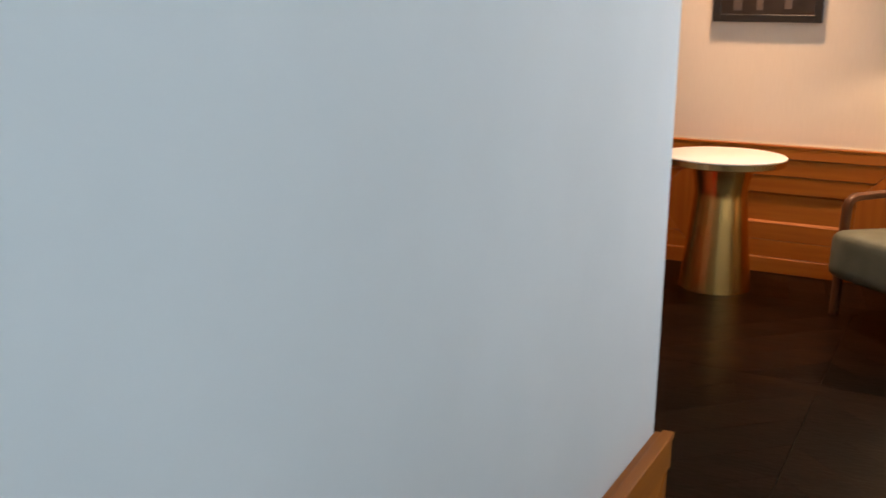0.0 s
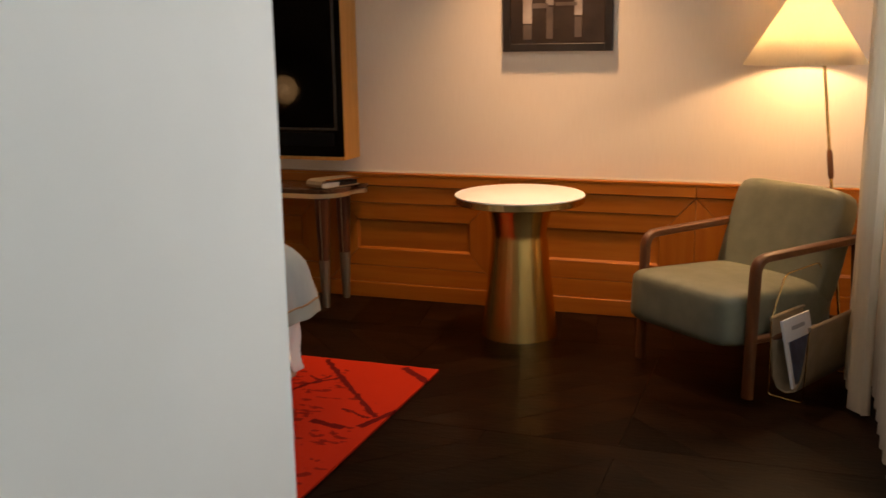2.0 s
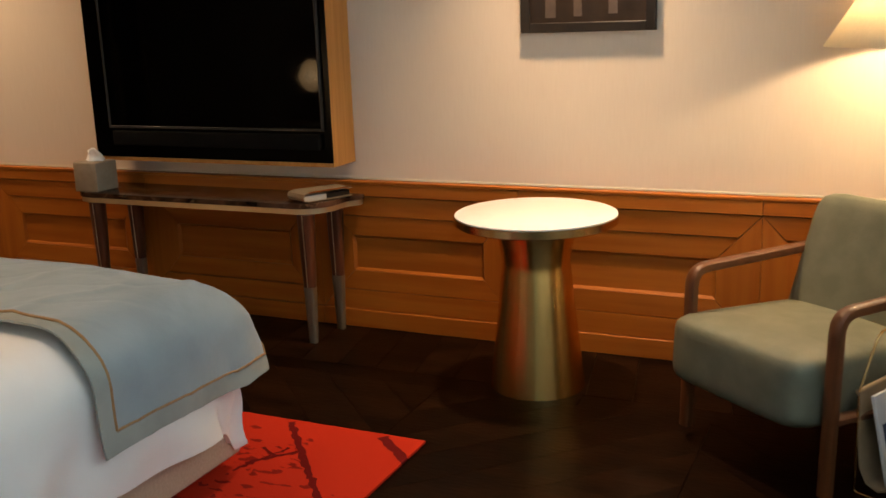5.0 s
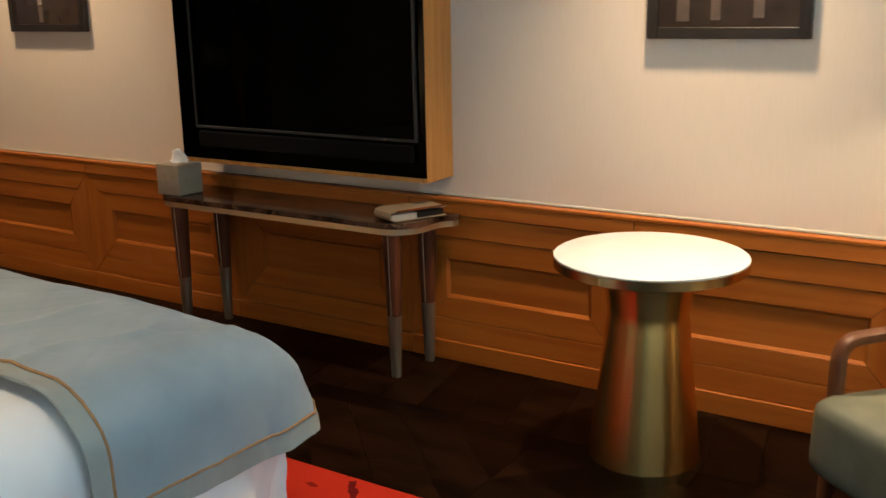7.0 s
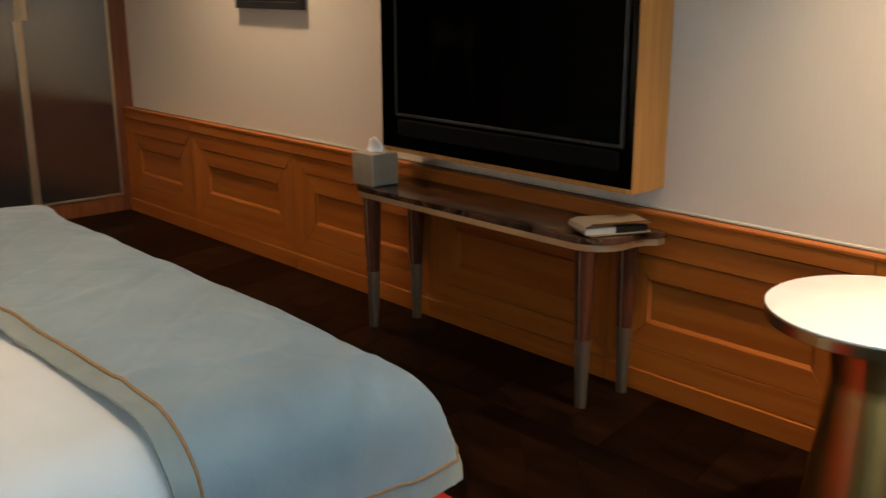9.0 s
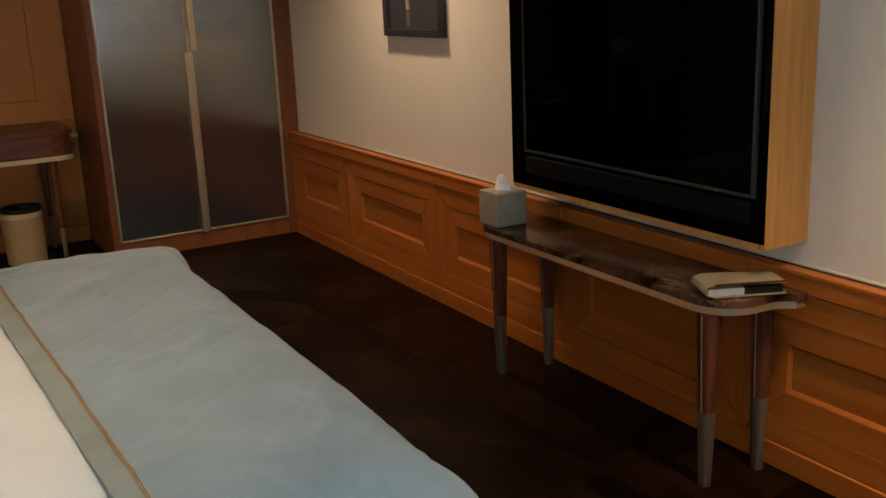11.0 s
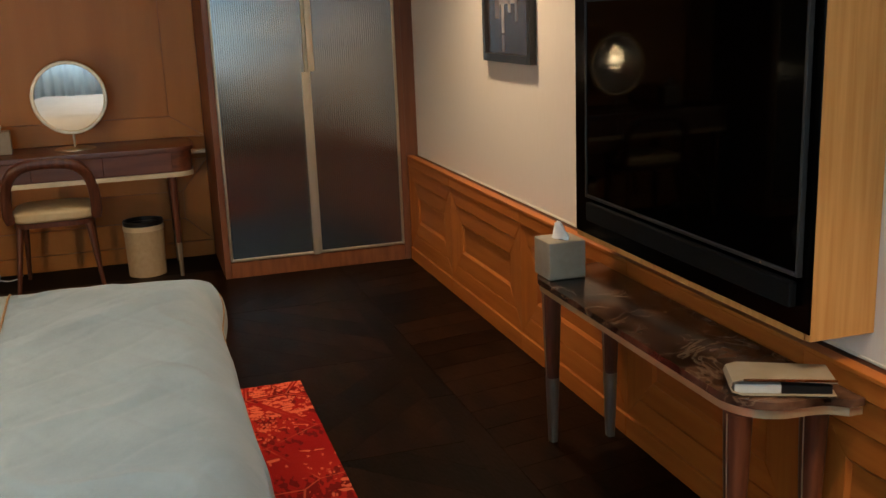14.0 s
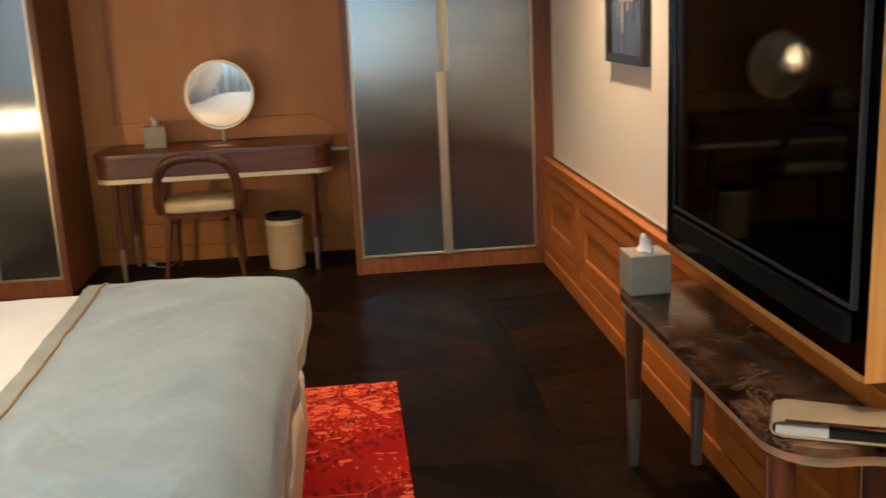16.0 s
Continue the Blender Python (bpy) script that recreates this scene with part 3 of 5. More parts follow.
def wainscot_run(parent, vertices, cap_top, front, back, inset=0.155, gap_mat=M_GAP_SHADE):
    """Panels between the ridge lines, with base board, top rail and cap."""
    z0, z1 = WAINSCOT_Z
    r0, r1 = RECESS_Z
    g = 0.002
    sunk = front + 0.010
    deep = min(front + 0.019, back - 0.006)
    for a, b in zip(vertices, vertices[1:]):
        ia, ib = a + inset, b - inset
        part("field_panel", quad_board([(ia - 0.006, r0 - 0.006, deep), (ib + 0.006, r0 - 0.006, deep), (ib + 0.006, r1 + 0.006, deep), (ia - 0.006, r1 + 0.006, deep)], back), M_OAK_X, parent)
        # upright mitred boards, sloping from the ridge to the recess
        part("mitred_stile", quad_board([(a + g / 2, z0 + 2 * g, front + 0.001), (ia - g, r0 - 0.002, sunk), (ia - g, r1 + 0.002, sunk), (a + g / 2, z1 - 2 * g, front + 0.001)], back), M_OAK_Z, parent)
        part("mitred_stile", quad_board([(b - g / 2, z1 - 2 * g, front + 0.001), (ib + g, r1 + 0.002, sunk), (ib + g, r0 - 0.002, sunk), (b - g / 2, z0 + 2 * g, front + 0.001)], back), M_OAK_Z, parent)
        # two stepped boards above and below the recess
        for zo, zi in ((z0, r0), (z1, r1)):
            for t0, t1, y in ((0.0, 0.5, front + 0.002), (0.5, 1.0, front + 0.007)):
                za, zb = lerp(zo, zi, t0), lerp(zo, zi, t1)
                s = 1 if zi > zo else -1
                za, zb = za + s * g, zb - s * g
                xa0, xa1 = lerp(a, ia, t0) + g, lerp(a, ia, t1) + g
                xb0, xb1 = lerp(b, ib, t0) - g, lerp(b, ib, t1) - g
                part("mitred_rail", quad_board([(xa0, za, y), (xb0, za, y), (xb1, zb, y + 0.002), (xa1, zb, y + 0.002)], back), M_OAK_X, parent)
        # slim sloping bead round the recess
        w, yo, yi = 0.011, front + 0.010, deep - 0.0008
        c = [(ia, r0), (ib, r0), (ib, r1), (ia, r1)]
        d = [(ia + w, r0 + w), (ib - w, r0 + w), (ib - w, r1 - w), (ia + w, r1 - w)]
        for k in range(4):
            n = (k + 1) % 4
            part("recess_bead", quad_board([(*c[k], yo), (*c[n], yo), (*d[n], yi), (*d[k], yi)], deep + 0.002), M_OAK_X if k % 2 == 0 else M_OAK_Z, parent)
        part("base_board", cuboid(a + 0.001, b - 0.001, front - 0.006, back, 0, z0 - g, 0.002, 1), M_OAK_X, parent)
        part("top_rail", cuboid(a + 0.001, b - 0.001, front - 0.004, back, z1 + g, cap_top - 0.012, 0.002, 1), M_OAK_X, parent)
    gap = min(0.034, (back - front) * 0.5)
    part("cap", cuboid(vertices[0], vertices[-1], front - 0.007, back - gap, cap_top - 0.011, cap_top, 0.002, 2), M_OAK_X, parent)
    # solid strip; on the north wall its dark colour imitates the gap's shade
    part("shadow_gap", cuboid(vertices[0], vertices[-1], back - gap + 0.001, back, cap_top - 0.0115, cap_top - 0.006), gap_mat, parent, "recessed strip that stands for the shadow gap behind the cap")
    if gap > 0.02:
        part("wall_bead", cuboid(vertices[0], vertices[-1], back - 0.0035, back, cap_top - 0.005, cap_top + 0.003, 0.001, 1), M_BEAD, parent, "thin pale bead along the wall")


wn = thing("wainscot_north", pose(0, 0, 0), "honey oak wainscot with mitred recessed panels and a painted shadow gap", "wainscot", kind=structure)
wainscot_run(wn, [-5.424, -4.63, -3.655, -2.69, -1.77, -0.87, 0.03, 0.94], 0.63, 5.085, NORTH)
wp = thing("wainscot_passage", pose(-0.060, 1.574, 0, 0, 0, 90), "honey oak wainscot on the white passage wall", "wainscot", kind=structure)
wainscot_run(wp, [-2.7, -1.8, -0.9, 0.0], 0.627, -0.024, 0.0, gap_mat=M_OAK_X)

# ---- wardrobes and desk niche ----


def reeded_pane(w, h, pitch=0.012):
    """A pane of upright reeds in the y-z plane, facing +x."""
    bm = bmesh.new()
    n = int(w / pitch)
    cols = []
    steps = 5
    for i in range(n * steps + 1):
        y = -w / 2 + w * i / (n * steps)
        ph = (i % steps) / steps
        x = 0.0005 * math.sin(math.pi * ph)
        cols.append((bm.verts.new((x, y, 0)), bm.verts.new((x, y, h))))
    back = [(bm.verts.new((-0.006, -w / 2, 0)), bm.verts.new((-0.006, -w / 2, h))), (bm.verts.new((-0.006, w / 2, 0)), bm.verts.new((-0.006, w / 2, h)))]
    for (a, b), (c, d) in zip(cols, cols[1:]):
        bm.faces.new((a, c, d, b))
    bm.faces.new((back[0][0], back[0][1], back[1][1], back[1][0]))
    return bm


def wardrobe(y0, y1, label, handle_side=True):
    """A built-in wardrobe whose front stands at x -5.427, between y0 and y1."""
    w = y1 - y0
    front = -5.427
    t = thing("wardrobe", pose(front, (y0 + y1) / 2, 0), label, "wardrobe", "built-in wardrobes")
    depth = front - WEST - 0.004
    top = CEIL - 0.004
    half = w / 2
    for s in (-1, 1):
        part("side_panel", cuboid(-depth, 0, min(s * half, s * (half - 0.035)), max(s * half, s * (half - 0.035)), 0, top, 0.002), M_STILE, t)
    if y1 > 5:
        part("filler_strip", cuboid(-depth, -0.002, half + 0.001, half + NORTH - y1 - 0.001, 0, top), M_STILE, t)
    part("plinth", cuboid(-depth, -0.004, -half + 0.036, half - 0.036, 0, 0.095, 0.002), M_CHERRY, t)
    part("back_board", cuboid(-depth, -depth + 0.02, -half + 0.036, half - 0.036, 0.096, top), M_WALNUT, t)
    part("top_fascia", cuboid(-0.05, -0.004, -half + 0.036, half - 0.036, 2.36, top), M_WALNUT, t)
    dw = half - 0.038
    for s in (-1, 1):
        yc = s * (dw / 2 + 0.001)
        d = part("door", cuboid(-0.028, -0.012, yc - dw / 2 + 0.014, yc + dw / 2 - 0.014, 0.112, 2.34), M_BLACK, t, "bronze reeded glass door in a champagne frame")
        z0, z1 = 0.097, 2.355
        for a, b, c, e in ((yc - dw / 2, yc - dw / 2 + 0.014, z0, z1), (yc + dw / 2 - 0.014, yc + dw / 2, z0, z1), (yc - dw / 2 + 0.0145, yc + dw / 2 - 0.0145, z0, z0 + 0.014), (yc - dw / 2 + 0.0145, yc + dw / 2 - 0.0145, z1 - 0.014, z1)):
            part("door_frame", cuboid(-0.026, 0.004, a, b, c, e, 0.002, 1), M_CHAMPAGNE, d)
        g = part("glass", reeded_pane(dw - 0.03, z1 - z0 - 0.03), M_REED, d, smooth=60)
        g.location = (-0.004, yc, z0 + 0.015)
        # the pull: a wide flange, on one leaf below and on the other above
        ya = -0.001 if s < 0 else 0.001
        lo, hi = (z0, 1.143) if s < 0 else (1.147, z1)
        part("handle", cuboid(0.0045, 0.026, min(ya, ya + s * 0.036), max(ya, ya + s * 0.036), lo, hi, 0.003, 2), M_CHAMPAGNE, d)
    return t


wardrobe(3.975, 5.078, "walnut framed wardrobe with two bronze reeded glass doors")
wardrobe(1.58, 2.36, "walnut framed wardrobe with reeded glass beside the desk")

# panelled back of the desk niche
npn = thing("niche_panelling", pose(WEST, 0, 0), "oak veneer panelling with a mitred frame above the desk", "wall panelling", kind=structure)
NY0, NY1 = 2.364, 3.971


def niche_board(name, loop, x0, x1, material):
    bm = bmesh.new()
    f = [bm.verts.new((x1, y, z)) for y, z in loop]
    r = [bm.verts.new((x0, y, z)) for y, z in loop]
    bm.faces.new(f)
    bm.faces.new(list(reversed(r)))
    for i in range(len(f)):
        j = (i + 1) % len(f)
        bm.faces.new((f[i], f[j], r[j], r[i]))
    part(name, bm, material, npn)


FZ0, FZ1, FI = 0.76, CEIL - 0.01, 0.20
niche_board("field_panel", [(NY0 + FI, FZ0 + 0.13), (NY1 - FI, FZ0 + 0.13), (NY1 - FI, FZ1 - 0.15), (NY0 + FI, FZ1 - 0.15)], 0.001, 0.014, M_NICHE)
niche_board("mitred_rail", [(NY0, FZ0), (NY1, FZ0), (NY1 - FI, FZ0 + 0.127), (NY0 + FI, FZ0 + 0.127)], 0.001, 0.022, M_NICHE)
niche_board("mitred_rail", [(NY0, FZ1), (NY1, FZ1), (NY1 - FI, FZ1 - 0.147), (NY0 + FI, FZ1 - 0.147)], 0.001, 0.022, M_NICHE)
for s, ya, yb in ((1, NY0, NY0 + FI - 0.003), (-1, NY1, NY1 - FI + 0.003)):
    niche_board("mitred_stile", [(ya, FZ0 + 0.004), (yb, FZ0 + 0.13), (yb, FZ1 - 0.15), (ya, FZ1 - 0.004)], 0.001, 0.020, M_NICHE)
niche_board("dado_rail", [(NY0, 0.62), (NY1, 0.62), (NY1, 0.755), (NY0, 0.755)], 0.001, 0.020, M_NICHE)
niche_board("field_panel", [(NY0 + 0.16, 0.25), (NY1 - 0.16, 0.25), (NY1 - 0.16, 0.42), (NY0 + 0.16, 0.42)], 0.001, 0.010, M_NICHE)
niche_board("mitred_rail", [(NY0, 0.615), (NY1, 0.615), (NY1 - 0.16, 0.424), (NY0 + 0.16, 0.424)], 0.001, 0.018, M_NICHE)
niche_board("mitred_rail", [(NY0, 0.10), (NY1, 0.10), (NY1 - 0.16, 0.246), (NY0 + 0.16, 0.246)], 0.001, 0.018, M_NICHE)
for ya, yb in ((NY0, NY0 + 0.157), (NY1, NY1 - 0.157)):
    niche_board("mitred_stile", [(ya, 0.105), (yb, 0.25), (yb, 0.42), (ya, 0.61)], 0.001, 0.016, M_NICHE)
niche_board("base_board", [(NY0, 0.0), (NY1, 0.0), (NY1, 0.096), (NY0, 0.096)], 0.001, 0.020, M_NICHE)
ledge = thing("wall_ledge", pose(WEST + 0.023, 3.90, 0.655), "small champagne metal bar on the niche panelling", "bar")
part("bar", cuboid(0, 0.05, -0.055, 0.068, 0, 0.022, 0.004), M_CHAMPAGNE, ledge)

# ---- ceiling spots, with housings for the added fill beams ----
spot = thing("ceiling_spotlight", pose(SPOTS_AND_FILL[0][0], SPOTS_AND_FILL[0][1], CEIL), "unseen small round recessed ceiling spotlight, lit", "spotlight", "ceiling spotlights")
part("trim_ring", lathe([(0.032, -0.001), (0.032, -0.006), (0.048, -0.008), (0.052, -0.004), (0.052, -0.001)], 32), M_CEIL, spot, smooth=40)
part("lens", lathe([(0, -0.003), (0.031, -0.003), (0.031, -0.0012), (0, -0.0012)], 24), M_BULB, spot)
# four of these five copies only house added fill beams
for sx, sy in SPOTS_AND_FILL[1:]:
    copy_thing(spot, pose(sx, sy, CEIL))

# ---- television in its oak box ----
TVX0, TVX1, TVZ0, TVZ1, TVY = -2.845, -1.613, 0.700, 1.62, 4.970
tv = thing("television_unit", pose((TVX0 + TVX1) / 2, NORTH, TVZ0), "black television set flush in a light oak wall box", "television")
hw, hh, dp = (TVX1 - TVX0) / 2, TVZ1 - TVZ0, NORTH - TVY
part("side_panel", cuboid(hw - 0.018, hw, -dp + 0.004, -0.001, 0, hh, 0.0015, 1), M_OAK_LIGHT, tv, "light oak side panel")
part("side_panel", cuboid(-hw, -hw + 0.018, -dp + 0.004, -0.001, 0, hh, 0.0015, 1), M_OAK_LIGHT, tv, "light oak side panel")
part("bottom_panel", cuboid(-hw + 0.0185, hw - 0.0185, -dp + 0.001, -0.001, 0, 0.016), M_OAK_LIGHT, tv)
part("top_panel", cuboid(-hw + 0.0185, hw - 0.0185, -dp + 0.004, -0.001, hh - 0.016, hh), M_OAK_LIGHT, tv)
SX0, SX1, SZ0, SZ1 = -2.735 - (TVX0 + TVX1) / 2, -1.655 - (TVX0 + TVX1) / 2, 0.856 - TVZ0, 1.468 - TVZ0
part("surround", cuboid(-hw + 0.001, hw - 0.001, -dp, -dp + 0.014, 0.0165, hh - 0.001, 0.002, 1), M_PANEL_TV, tv, "black gloss surround")
bz = 0.010
sc = part("screen", cuboid(SX0, SX1, -dp - 0.010, -dp - 0.0005, SZ0, SZ1, 0.001, 1), M_GLASS_TV, tv, "glossy dark screen, switched off")
for x0, x1, z0, z1 in ((SX0 - bz, SX0 - 0.0005, SZ0 - bz, SZ1 + bz), (SX1 + 0.0005, SX1 + bz, SZ0 - bz, SZ1 + bz), (SX0, SX1, SZ0 - bz, SZ0 - 0.0005), (SX0, SX1, SZ1 + 0.0005, SZ1 + bz)):
    part("bezel", cuboid(x0, x1, -dp - 0.014, -dp - 0.0004, z0, z1, 0.001, 1), M_GREY_TRIM, sc)
part("soundbar", cuboid(SX0 + 0.01, SX1 - 0.005, -dp - 0.022, -dp - 0.0004, SZ0 - 0.085, SZ0 - 0.022, 0.006), M_SPEAKER, tv, "black cloth soundbar")
part("standby_light", cuboid(SX1 - 0.13, SX1 - 0.125, -dp - 0.0155, -dp - 0.0142, SZ0 - 0.007, SZ0 - 0.003), M_PIPING, tv)

# ---- pictures ----


def picture(x0, x1, z0, z1, label, marks):
    w, h = x1 - x0, z1 - z0
    p = thing("framed_picture", pose((x0 + x1) / 2, NORTH, z0), label, "picture", "pictures on the wall")
    f, d = 0.034, 0.030
    for a, b, c, e in ((-w / 2, -w / 2 + f, 0, h), (w / 2 - f, w / 2, 0, h), (-w / 2 + f, w / 2 - f, 0, f), (-w / 2 + f, w / 2 - f, h - f, h)):
        part("frame_bar", cuboid(a, b, -d, -0.001, c, e, 0.0015, 1), M_BLACK_FR, p)
    part("photograph", cuboid(-w / 2 + f + 0.0005, w / 2 - f - 0.0005, -d + 0.012, -0.002, f + 0.0005, h - f - 0.0005), M_PHOTO, p, "dark brown photograph of pale columns mirrored in a floor")
    for cx, a, b, ww, tone in marks:
        part("printed_shape", cuboid(w * (cx - 0.5) - ww / 2, w * (cx - 0.5) + ww / 2, -d + 0.0105, -d + 0.0118, h * a, h * b), tone, p)


picture(-0.863, -0.361, 1.205, 1.82, "black framed dark photograph of columns, hung on cream wall",
        [(0.225, 0.20, 0.86, 0.042, M_PHOTO_L), (0.43, 0.33, 0.80, 0.034, M_PHOTO_L), (0.69, 0.255, 0.84, 0.036, M_PHOTO_L),
         (0.225, 0.085, 0.192, 0.040, M_PHOTO_M), (0.43, 0.09, 0.32, 0.030, M_PHOTO_M), (0.69, 0.10, 0.245, 0.032, M_PHOTO_M), (0.34, 0.31, 0.345, 0.08, M_PHOTO_M), (0.58, 0.325, 0.35, 0.10, M_PHOTO_M)])
picture(-4.155, -3.596, 1.226, 1.84, "black framed dark photograph, hung above the wainscot",
        [(0.30, 0.30, 0.86, 0.055, M_PHOTO_M), (0.42, 0.20, 0.84, 0.030, M_PHOTO_L), (0.56, 0.34, 0.80, 0.028, M_PHOTO_L), (0.70, 0.28, 0.86, 0.03, M_PHOTO_M), (0.5, 0.40, 0.43, 0.20, M_PHOTO_L), (0.42, 0.07, 0.19, 0.03, M_PHOTO_M)])

# ---- console table under the television ----
CX, CY = -2.18, 4.925
con = thing("console_table", pose(CX, CY, 0), "brown marble console table with walnut legs and metal feet", "console table")
def console_outline(inset):
    """Rounded front corners; the right end runs back in an ogee to a small tip at the wall."""
    a = rounded_rect(-0.70 + inset, 0.600 - inset, -0.130 + inset, 0.148, 0.13 - inset / 2, (1, 1, 0, 0), 10)[:-2]
    return a + [(x - inset, y) for x, y in ((0.601, 0.03), (0.604, 0.055), (0.612, 0.078), (0.628, 0.098), (0.640, 0.112), (0.640, 0.148))] + [(-0.70 + inset, 0.148)]


loop = console_outline(0.0)
part("marble_top", outline_slab(loop, 0.560, 0.580, bevel=0.004), M_MARBLE_B, con, "polished dark brown marble top with pale veins", smooth=40)
loop2 = console_outline(0.006)
part("brass_apron", outline_slab(loop2, 0.537, 0.5595), M_APRON, con, "satin brass edge band", smooth=40)
for x, y in ((-0.568, -0.092), (0.506, -0.092), (-0.535, 0.108), (0.520, 0.108)):
    lg = part("leg", sweep([(x, y, 0.534), (x, y, 0.40), (x, y, 0.236)], 0.034, 0.028, 16, taper=[1.0, 0.90, 0.72], square=1.6, up=(0, 1, 0)), M_WALNUT, con, "tapered walnut leg", smooth=40)
    part("metal_foot", sweep([(x, y, 0.2355), (x, y, 0.12), (x, y, 0.0)], 0.0255, 0.021, 16, taper=[1.0, 0.85, 0.68], square=1.6, up=(0, 1, 0)), M_STEEL, lg, "antique bronze sleeve", smooth=40)
    part("inlay_strip", sweep([(x, y - 0.0275 * k, z) for k, z in ((1.0, 0.532), (0.90, 0.40), (0.72, 0.238))], 0.0035, 0.0018, 6), M_CHAMPAGNE, lg)


def tissue_box(x, y, z, s, h, rz, label):
    t = thing("tissue_box", pose(x, y, z, 0, 0, rz), label, "tissue box", "tissue boxes")
    part("box", cuboid(-s / 2, s / 2, -s / 2, s / 2, 0.0005, h, 0.005, 3), M_BOX, t, smooth=40)
    part("slot", cuboid(-s * 0.24, s * 0.24, -s * 0.10, s * 0.10, h + 0.0002, h + 0.0012, 0.0004, 1), M_BLACK, t)
    bm = bmesh.new()
    rnd = random.Random(4)
    n, rows = 14, 6
    rings = []
    for j in range(rows):
        k = j / (rows - 1)
        ring = []
        for i in range(n):
            a = 2 * math.pi * i / n
            r = (0.034 * (1 - k) ** 0.6 + 0.006) * (1 + 0.35 * math.sin(3 * a + 4 * k) + rnd.uniform(-0.1, 0.1))
            ring.append(bm.verts.new((r * math.cos(a) * 1.15 - 0.004 + 0.014 * k, r * math.sin(a) * 0.45 + 0.006 * math.sin(5 * k), h + 0.001 + 0.058 * k)))
        rings.append(ring)
    for a, b in zip(rings, rings[1:]):
        for i in range(n):
            bm.faces.new((a[i], a[(i + 1) % n], b[(i + 1) % n], b[i]))
    bm.faces.new(rings[-1])
    part("tissue", bm, M_TISSUE, t, "white tissue pulled up", smooth=180)
    return t


tissue_box(-2.782, 4.880, 0.580, 0.130, 0.128, 0, "greige leatherette tissue box on the marble console")
tissue_box(-5.90, 2.83, 0.757, 0.128, 0.128, 4, "greige leatherette tissue box on the dressing desk")

# leather folder lying half open on the console
fo = thing("leather_folder", pose(-1.659, 4.799, 0.5805, 0, 0, 65), "taupe leather folder with brass edge, lying half open", "folder")
FW, FD = 0.235, 0.115


def folder_shell(prof, w, th):
    bm = bmesh.new()
    pts = [Vector((0, y, z)) for y, z in prof]
    cols = []
    for i, p in enumerate(pts):
        d = (pts[min(i + 1, len(pts) - 1)] - pts[max(i - 1, 0)]).normalized()
        nrm = Vector((0, -d.z, d.y)) * th
        cols.append([bm.verts.new(q) for q in (p, p + nrm, p + nrm + Vector((w, 0, 0)), p + Vector((w, 0, 0)))])
    for a, b in zip(cols, cols[1:]):
        for i in range(4):
            bm.faces.new((a[i], a[(i + 1) % 4], b[(i + 1) % 4], b[i]))
    bm.faces.new(cols[0])
    bm.faces.new(cols[-1])
    return bm


# the spine faces the left end; the cover opens along the table
shell = folder_shell([(FW, 0.003), (0.03, 0.003), (0.006, 0.010), (0.0, 0.022), (0.006, 0.036), (0.03, 0.043), (FW, 0.037)], FD, -0.003)
bmesh.ops.rotate(shell, verts=shell.verts, matrix=Matrix.Rotation(radians(-90), 3, "Z"), cent=(0, 0, 0))
bmesh.ops.translate(shell, verts=shell.verts, vec=(0, FD, 0))
part("cover", shell, M_TAUPE, fo, "taupe leather wrap-round cover", smooth=40)
part("page_block", cuboid(0.012, 0.115, 0.006, FD - 0.008, 0.0065, 0.028, 0.001, 1), M_PAGES, fo)
# black right half of the block between the covers
part("dark_block", cuboid(0.1155, FW - 0.008, 0.006, FD - 0.008, 0.0065, 0.026, 0.001, 1), M_BLACK, fo)
part("brass_edge", cuboid(0.03, FW, -0.0012, 0.0012, 0.0375, 0.0435), M_BRASS_BAR, fo)

# ---- pedestal table ----
pt = thing("pedestal_table", pose(-0.667, 4.700, 0.0), "round white marble side table on a flared brass pedestal", "side table")
R = 0.277
part("marble_top", lathe([(0, 0.620), (R - 0.005, 0.620), (R, 0.617), (R, 0.614), (R - 0.002, 0.6115), (0, 0.6115)], 72), M_MARBLE_W, pt, "white marble top with faint grey veins", smooth=35)
part("brass_rim", lathe([(0, 0.611), (R + 0.001, 0.611), (R + 0.001, 0.586), (R - 0.008, 0.581), (0.15, 0.578), (0, 0.578)], 72), M_BRASS_BAR, pt, "polished brass rim", smooth=35)
part("pedestal", lathe([(0, 0.577), (0.142, 0.577), (0.134, 0.545), (0.124, 0.50), (0.118, 0.455), (0.1165, 0.44), (0.120, 0.42), (0.132, 0.30), (0.150, 0.14), (0.164, 0.012), (0.165, 0.0), (0, 0.0)], 72), M_BRASS, pt, "brushed brass waisted pedestal", smooth=35)

# ---- rug ----
RX0, RX1, RY0, RY1 = -3.644, -0.825, 2.15, 4.105
rug = thing("rug", pose((RX0 + RX1) / 2, (RY0 + RY1) / 2, 0.0), "red and orange rug with a map-like pattern under the bed", "rug")
part("rug_body", cuboid(RX0 - (RX0 + RX1) / 2, RX1 - (RX0 + RX1) / 2, RY0 - (RY0 + RY1) / 2, RY1 - (RY0 + RY1) / 2, 0.001, 0.012, 0.003, 2), M_RUG, rug)

